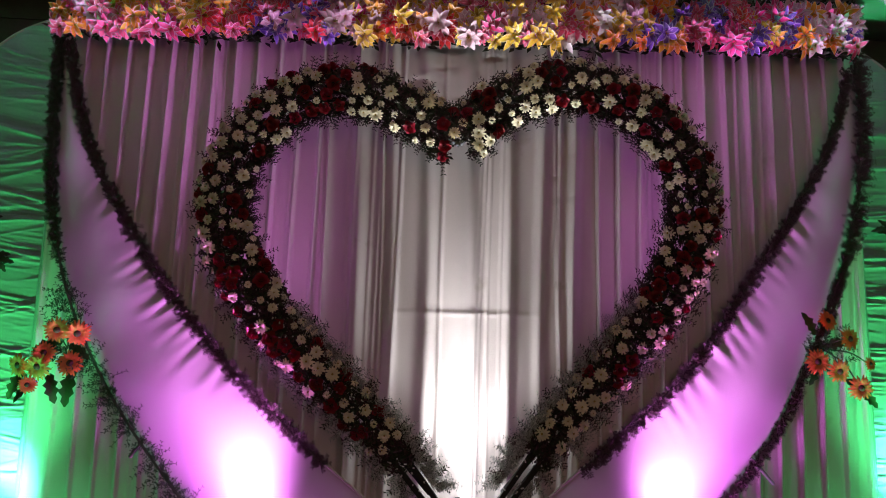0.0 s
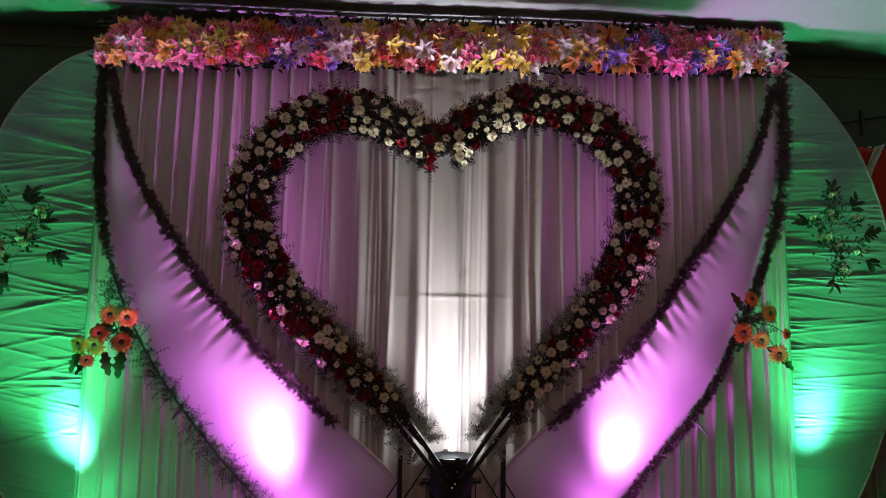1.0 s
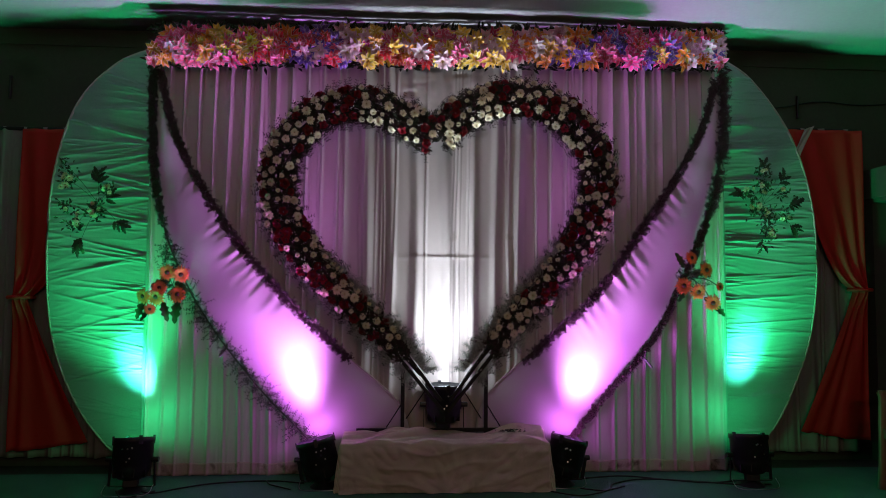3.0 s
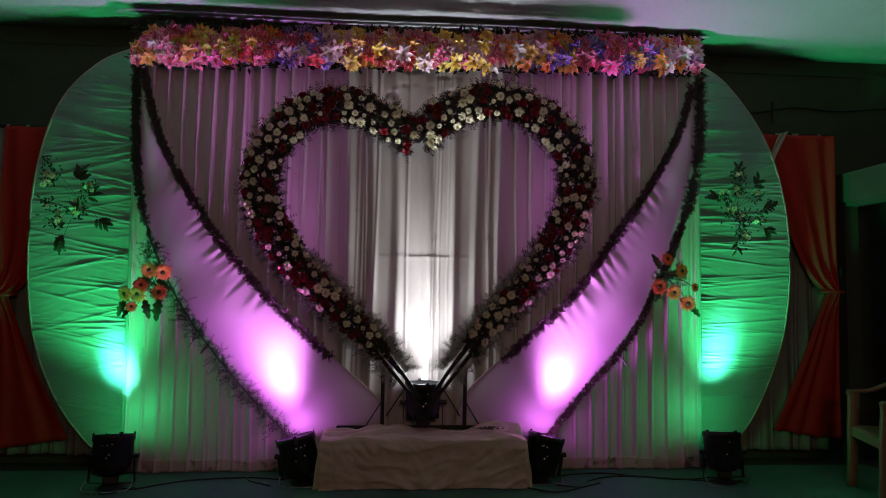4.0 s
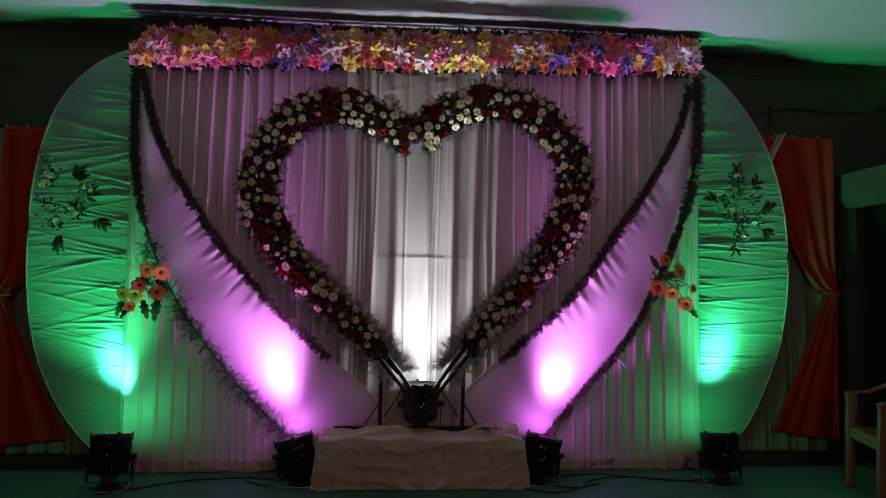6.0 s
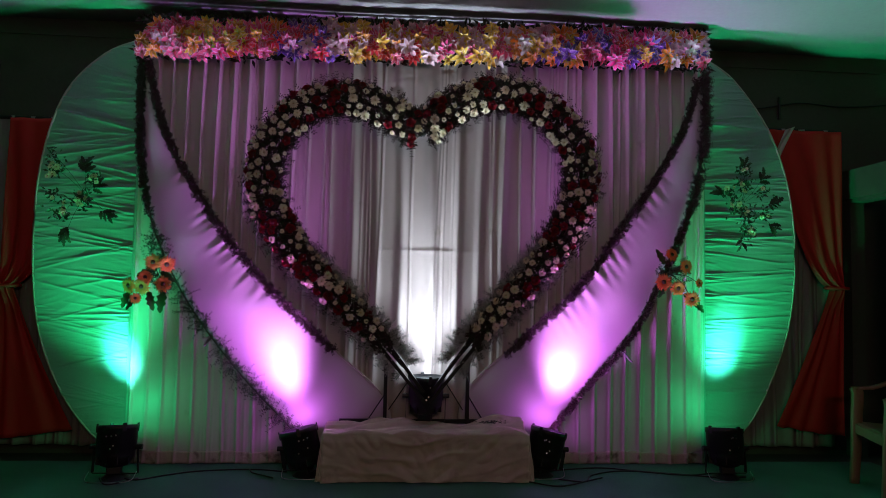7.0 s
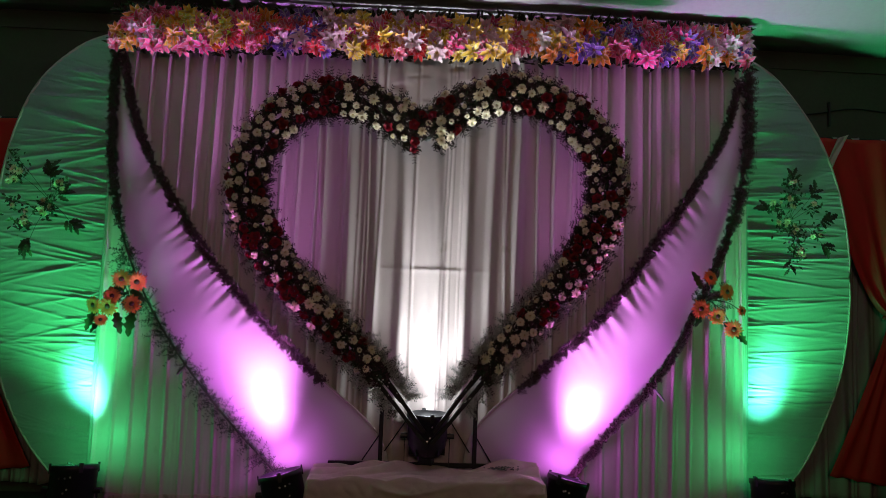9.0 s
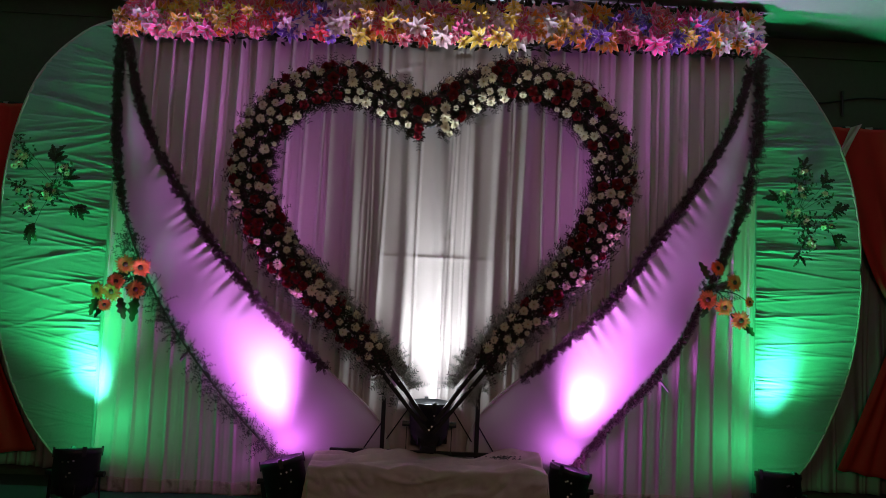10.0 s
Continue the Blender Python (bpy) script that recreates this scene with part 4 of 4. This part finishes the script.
def bench_cloth():
    hw, hd, zt = 0.705, 0.112, 0.312
    hang = 0.315

    def fn(u, v):
        px, py = (u * 2 - 1) * (hw + hang), -(hd + hang) + v * (2 * hd + hang + 0.02)
        dx, dy = max(0.0, abs(px) - hw), max(0.0, -py - hd)
        drop = (dx ** 3 + dy ** 3) ** (1 / 3) if dx and dy else dx + dy
        sx = 1 if px > 0 else -1
        ang = math.atan2(dy, dx) if drop else 0.0
        flare = 0.034 * drop / hang
        x = sx * (min(abs(px), hw) + flare * math.cos(ang) * (dx > 0)) + (0.014 * nz(py * 16, drop * 3, 2) if dx else 0)
        y = max(py, -hd) - flare * math.sin(ang)
        z = zt - drop
        r = math.hypot(px, py)
        if dy and not dx:
            fold = abs(nz(px * 2.6 + drop * 2.2, drop * 2.5 - abs(px) * 1.2, 4)) * 2
            hold = min(1.0, drop / 0.05)
            swag = drop - 0.19 * (1 - (abs(px + 0.06) / hw) ** 1.5) + 0.05 * nz(px * 2.1, drop * 2, 21)
            y -= hold * (0.018 * max(0, .5 - fold) ** 1.3 + 0.022 * (1 - abs(math.sin(swag * 24 + 2 * nz(px * 3, drop * 5, 17)))) ** 2.2 * max(0, 0.45 + 1.3 * nz(px * 2.5, drop * 4, 5)) + 0.014 * nz(px * 4, drop * 4, 6))
            y -= hold * (0.022 * abs(nz(abs(px) * 9 + drop * 12, drop * 6 - abs(px) * 5, 12)) - 0.005 * nz(px * 16, drop * 14, 15))
        if dx and dy:
            y += 0.012 * nz(dx * 20, dy * 20, 3)
        if not dx and not dy:
            z += 0.03 * abs(nz(px * 3 + py * 2, py * 11 - px * 3, 8)) * 2 + 0.035 * max(0, (py + hd * 0.2) / hd) * (0.6 + nz(px * 2.3, 0, 9))
            z += 0.03 * math.exp(-((px - 0.5) / 0.12) ** 2) * max(0, (py + hd) / (2 * hd))
        z = max(z, 0.006 + 0.004 * abs(nz(px * 9, py * 9)))
        return (x, y, z)

    ob = grid_mesh("bench_cloth", fn, 190, 70, BENCHCLOTH, thick=0.002)
    ob.location = (0.01, -0.31, 0)
    return tagged(ob, "rumpled off-white cloth draped over the low bench", "cloth")


bench_cloth()
V, F = [], []
rng = random.Random(33)
for i in range(60):
    leaflet(V, F, Vector((0.48 + rng.gauss(0, .045), -0.30 + rng.gauss(0, .02), 0.365 + rng.uniform(0, .012))), Vector((rng.uniform(-1, 1), rng.uniform(-1, 1), .05)), .028, .013, Vector((0, 0, 1)))
tagged(raw("fallen_leaves", V, F, LEAFDARK), "few fallen dark leaves lying on the bench cloth", "leaves", kind="stuff")

# loose stick poking out of the wing edge
for (x, z, dx, dz, mat, word) in ((1.455, 0.90, 0.10, -0.12, CHROME, "pale"), (-1.53, 0.93, -0.05, -0.07, STEM, "dark")):
    tagged(part("stick", rod(bmesh.new(), (x, -0.09, z), (x + dx, -0.11, z + dz), 0.008, 8), mat), word + " stick poking out of the wing edge", "stick")


# ---- red side curtains ----
def red_curtain(outer, sgn, ztop, ztie, zbot, label):
    """outer: x of the straight outer edge; sgn: the way to the stage."""
    def inner(z):
        if z > ztie:
            return 0.10 + 0.53 * ((z - ztie) / (ztop - ztie)) ** 0.55
        return 0.10 + 0.48 * ((ztie - z) / (ztie - zbot)) ** 1.15

    def fn(u, v):
        z = zbot + (ztop - zbot) * v
        w = inner(z)
        squeeze = math.exp(-((z - ztie) / 0.12) ** 2)
        x = outer + sgn * w * u
        y = -(0.010 + 0.012 * squeeze) * math.cos(u * 2 * math.pi * 3.2 + 5 * nz(u * 2.0, z * 0.6, outer)) - 0.010 * nz(u * 5, z * 1.1, outer + 3)
        y -= 0.05 * squeeze * math.sin(math.pi * u)
        z += (1 - v) ** 8 * (0.02 * nz(u * 8, 0, outer) - 0.07 * (1 - u))
        return (x, y, z)

    top = empty("red_curtain", (0, 0.185, 0))
    grid_mesh("cloth", fn, 90, 80, REDCLOTH, top, thick=0.003)
    band = [Vector((outer + sgn * (0.05 + 0.085 * math.cos(a)), 0.0 + 0.065 * math.sin(a), ztie)) for a in [2 * math.pi * k / 24 for k in range(25)]]
    part("tie_band", tube(bmesh.new(), band, 0.016, 6), REDCLOTH, top, "twisted red tie-back", True)
    return tagged(top, label, "curtain", group="red side curtains")


red_curtain(3.44, -1, 2.67, 1.37, 0.245, "dark red side curtain gathered by a tie-back")
red_curtain(-3.17, 1, 2.53, 1.26, 0.195, "dark red side curtain gathered by a tie-back")
for x0, x1, z in ((-4.28, -2.10, 2.55), (2.1, 3.46, 2.69)):
    tagged(part("curtain_rod", rod(bmesh.new(), (x0, 0.268, z), (x1, 0.268, z), 0.016), BLACKBAR), "thin dark rod that carries the side curtains", "curtain rod")


# ---- plastic armchair ----
def chair(place, turn):
    """Faces local -x; left and right arms along y."""
    top = empty("plastic_armchair", place)
    top.rotation_euler = (0, 0, radians(turn))
    def strip(pts, wdir, w0, th, name, label=""):
        bm = bmesh.new()
        line = spline(pts, 24)
        rings = []
        for i, p in enumerate(line):
            t = (line[min(i + 1, 23)] - line[max(i - 1, 0)]).normalized()
            wv = Vector(wdir)
            nn = t.cross(wv).normalized()
            w = w0(i / 23)
            rings.append([bm.verts.new(p + wv * a * w / 2 + nn * b * th / 2) for a, b in ((-1, -1), (-.8, -1.3), (.8, -1.3), (1, -1), (1, 1), (-1, 1))])
        for a, b in zip(rings, rings[1:]):
            for k in range(6):
                bm.faces.new((a[k], a[(k + 1) % 6], b[(k + 1) % 6], b[k]))
        bm.faces.new(rings[0][::-1]), bm.faces.new(rings[-1])
        bmesh.ops.recalc_face_normals(bm, faces=bm.faces)
        part(name, bm, PLASTIC, top, label, True)
    for sy in (-1, 1):
        strip([(-0.02, sy * .235, 0), (-0.005, sy * .232, .25), (0.0, sy * .235, .42), (0.012, sy * .24, .60), (0.005, sy * .245, .655)], (1, 0, 0), lambda f: .055 + .02 * f, .035, "front_leg")
        strip([(0.50, sy * .21, 0), (0.44, sy * .21, .22), (0.40, sy * .22, .42)], (1, 0, 0), lambda f: .05 + .02 * f, .03, "rear_leg")
        strip([(-0.015, sy * .25, .655), (0.05, sy * .252, .662), (0.13, sy * .25, .672), (0.24, sy * .245, .72), (0.40, sy * .225, .79)], (0, 1, 0), lambda f: .06 - .015 * f, .018, "armrest")
    def seat_fn(u, v):
        x, y = -0.005 + .43 * u, -.225 + .45 * v
        z = .425 - .025 * math.sin(math.pi * v) * math.sin(math.pi * min(1, u * 1.1)) - .02 * u - .05 * max(0, .08 - u) ** .5 * 1
        return (x, y, z)
    grid_mesh("seat", seat_fn, 20, 20, PLASTIC, top, thick=.012)
    bm = bmesh.new()
    box(bm, (-0.018, -.21, .35), (0.0, .21, .415), None, .004)
    part("apron", bm, PLASTIC, top)
    strip([(.40, -.20, .42), (.46, -.205, .62), (.50, -.21, .82)], (0, 1, 0), lambda f: .05, .02, "back_post")
    strip([(.40, .20, .42), (.46, .205, .62), (.50, .21, .82)], (0, 1, 0), lambda f: .05, .02, "back_post")
    for k in range(5):
        y = -.12 + .06 * k
        strip([(.405, y, .42), (.465, y, .62), (.505, y, .80)], (0, 1, 0), lambda f: .035, .01, "back_slat")
    strip([(.50, -.225, .80), (.515, -.1, .84), (.515, .1, .84), (.50, .225, .80)], (0, 0, 1), lambda f: .07, .018, "top_rail")
    return tagged(top, "brown moulded plastic armchair by the side wall", "chair")


chair((2.985, -0.70, 0), -15)

# ---- small wall fittings ----
YW = YB - 0.012
tagged(part("wall_cable", tube(bmesh.new(), spline([(2.6, YW, 2.86), (2.9, YW, 2.90), (3.2, YW, 2.95), (3.6, YW, 2.93), (4.2, YW, 2.99)], 30), .006, 6), RUBBER), "thin cable strung along the back wall", "cable")
tagged(part("conduit", tube(bmesh.new(), [Vector((3.0, YW, z)) for z in (2.80, 2.88, 2.99)], .012, 8), RUBBER), "dark upright conduit on the back wall", "conduit")
tagged(part("conduit", tube(bmesh.new(), [Vector((-3.36, YW, z)) for z in (2.80, 2.9, 2.98)], .012, 8), RUBBER), "dark upright conduit on the back wall", "conduit")


def strip_fn(u, v):
    z = 2.66 - 0.36 * v
    return (2.80 + 0.13 * (1 - v) ** 1.5 + 0.085 * u * (1 - 0.4 * v), 0.135 - 0.01 * math.sin(6 * u + 4 * v), z + 0.03 * u)


tagged(grid_mesh("cloth_strip", strip_fn, 10, 20, TWINE, thick=0.003), "loose pale cloth strip hanging over the red curtain", "cloth strip")
tagged(part("wall_box", box(bmesh.new(), (-3.56, .26, 1.93), (-3.31, .335, 2.20), None, .01), BLACK), "dark box fixed to the back wall", "wall box")
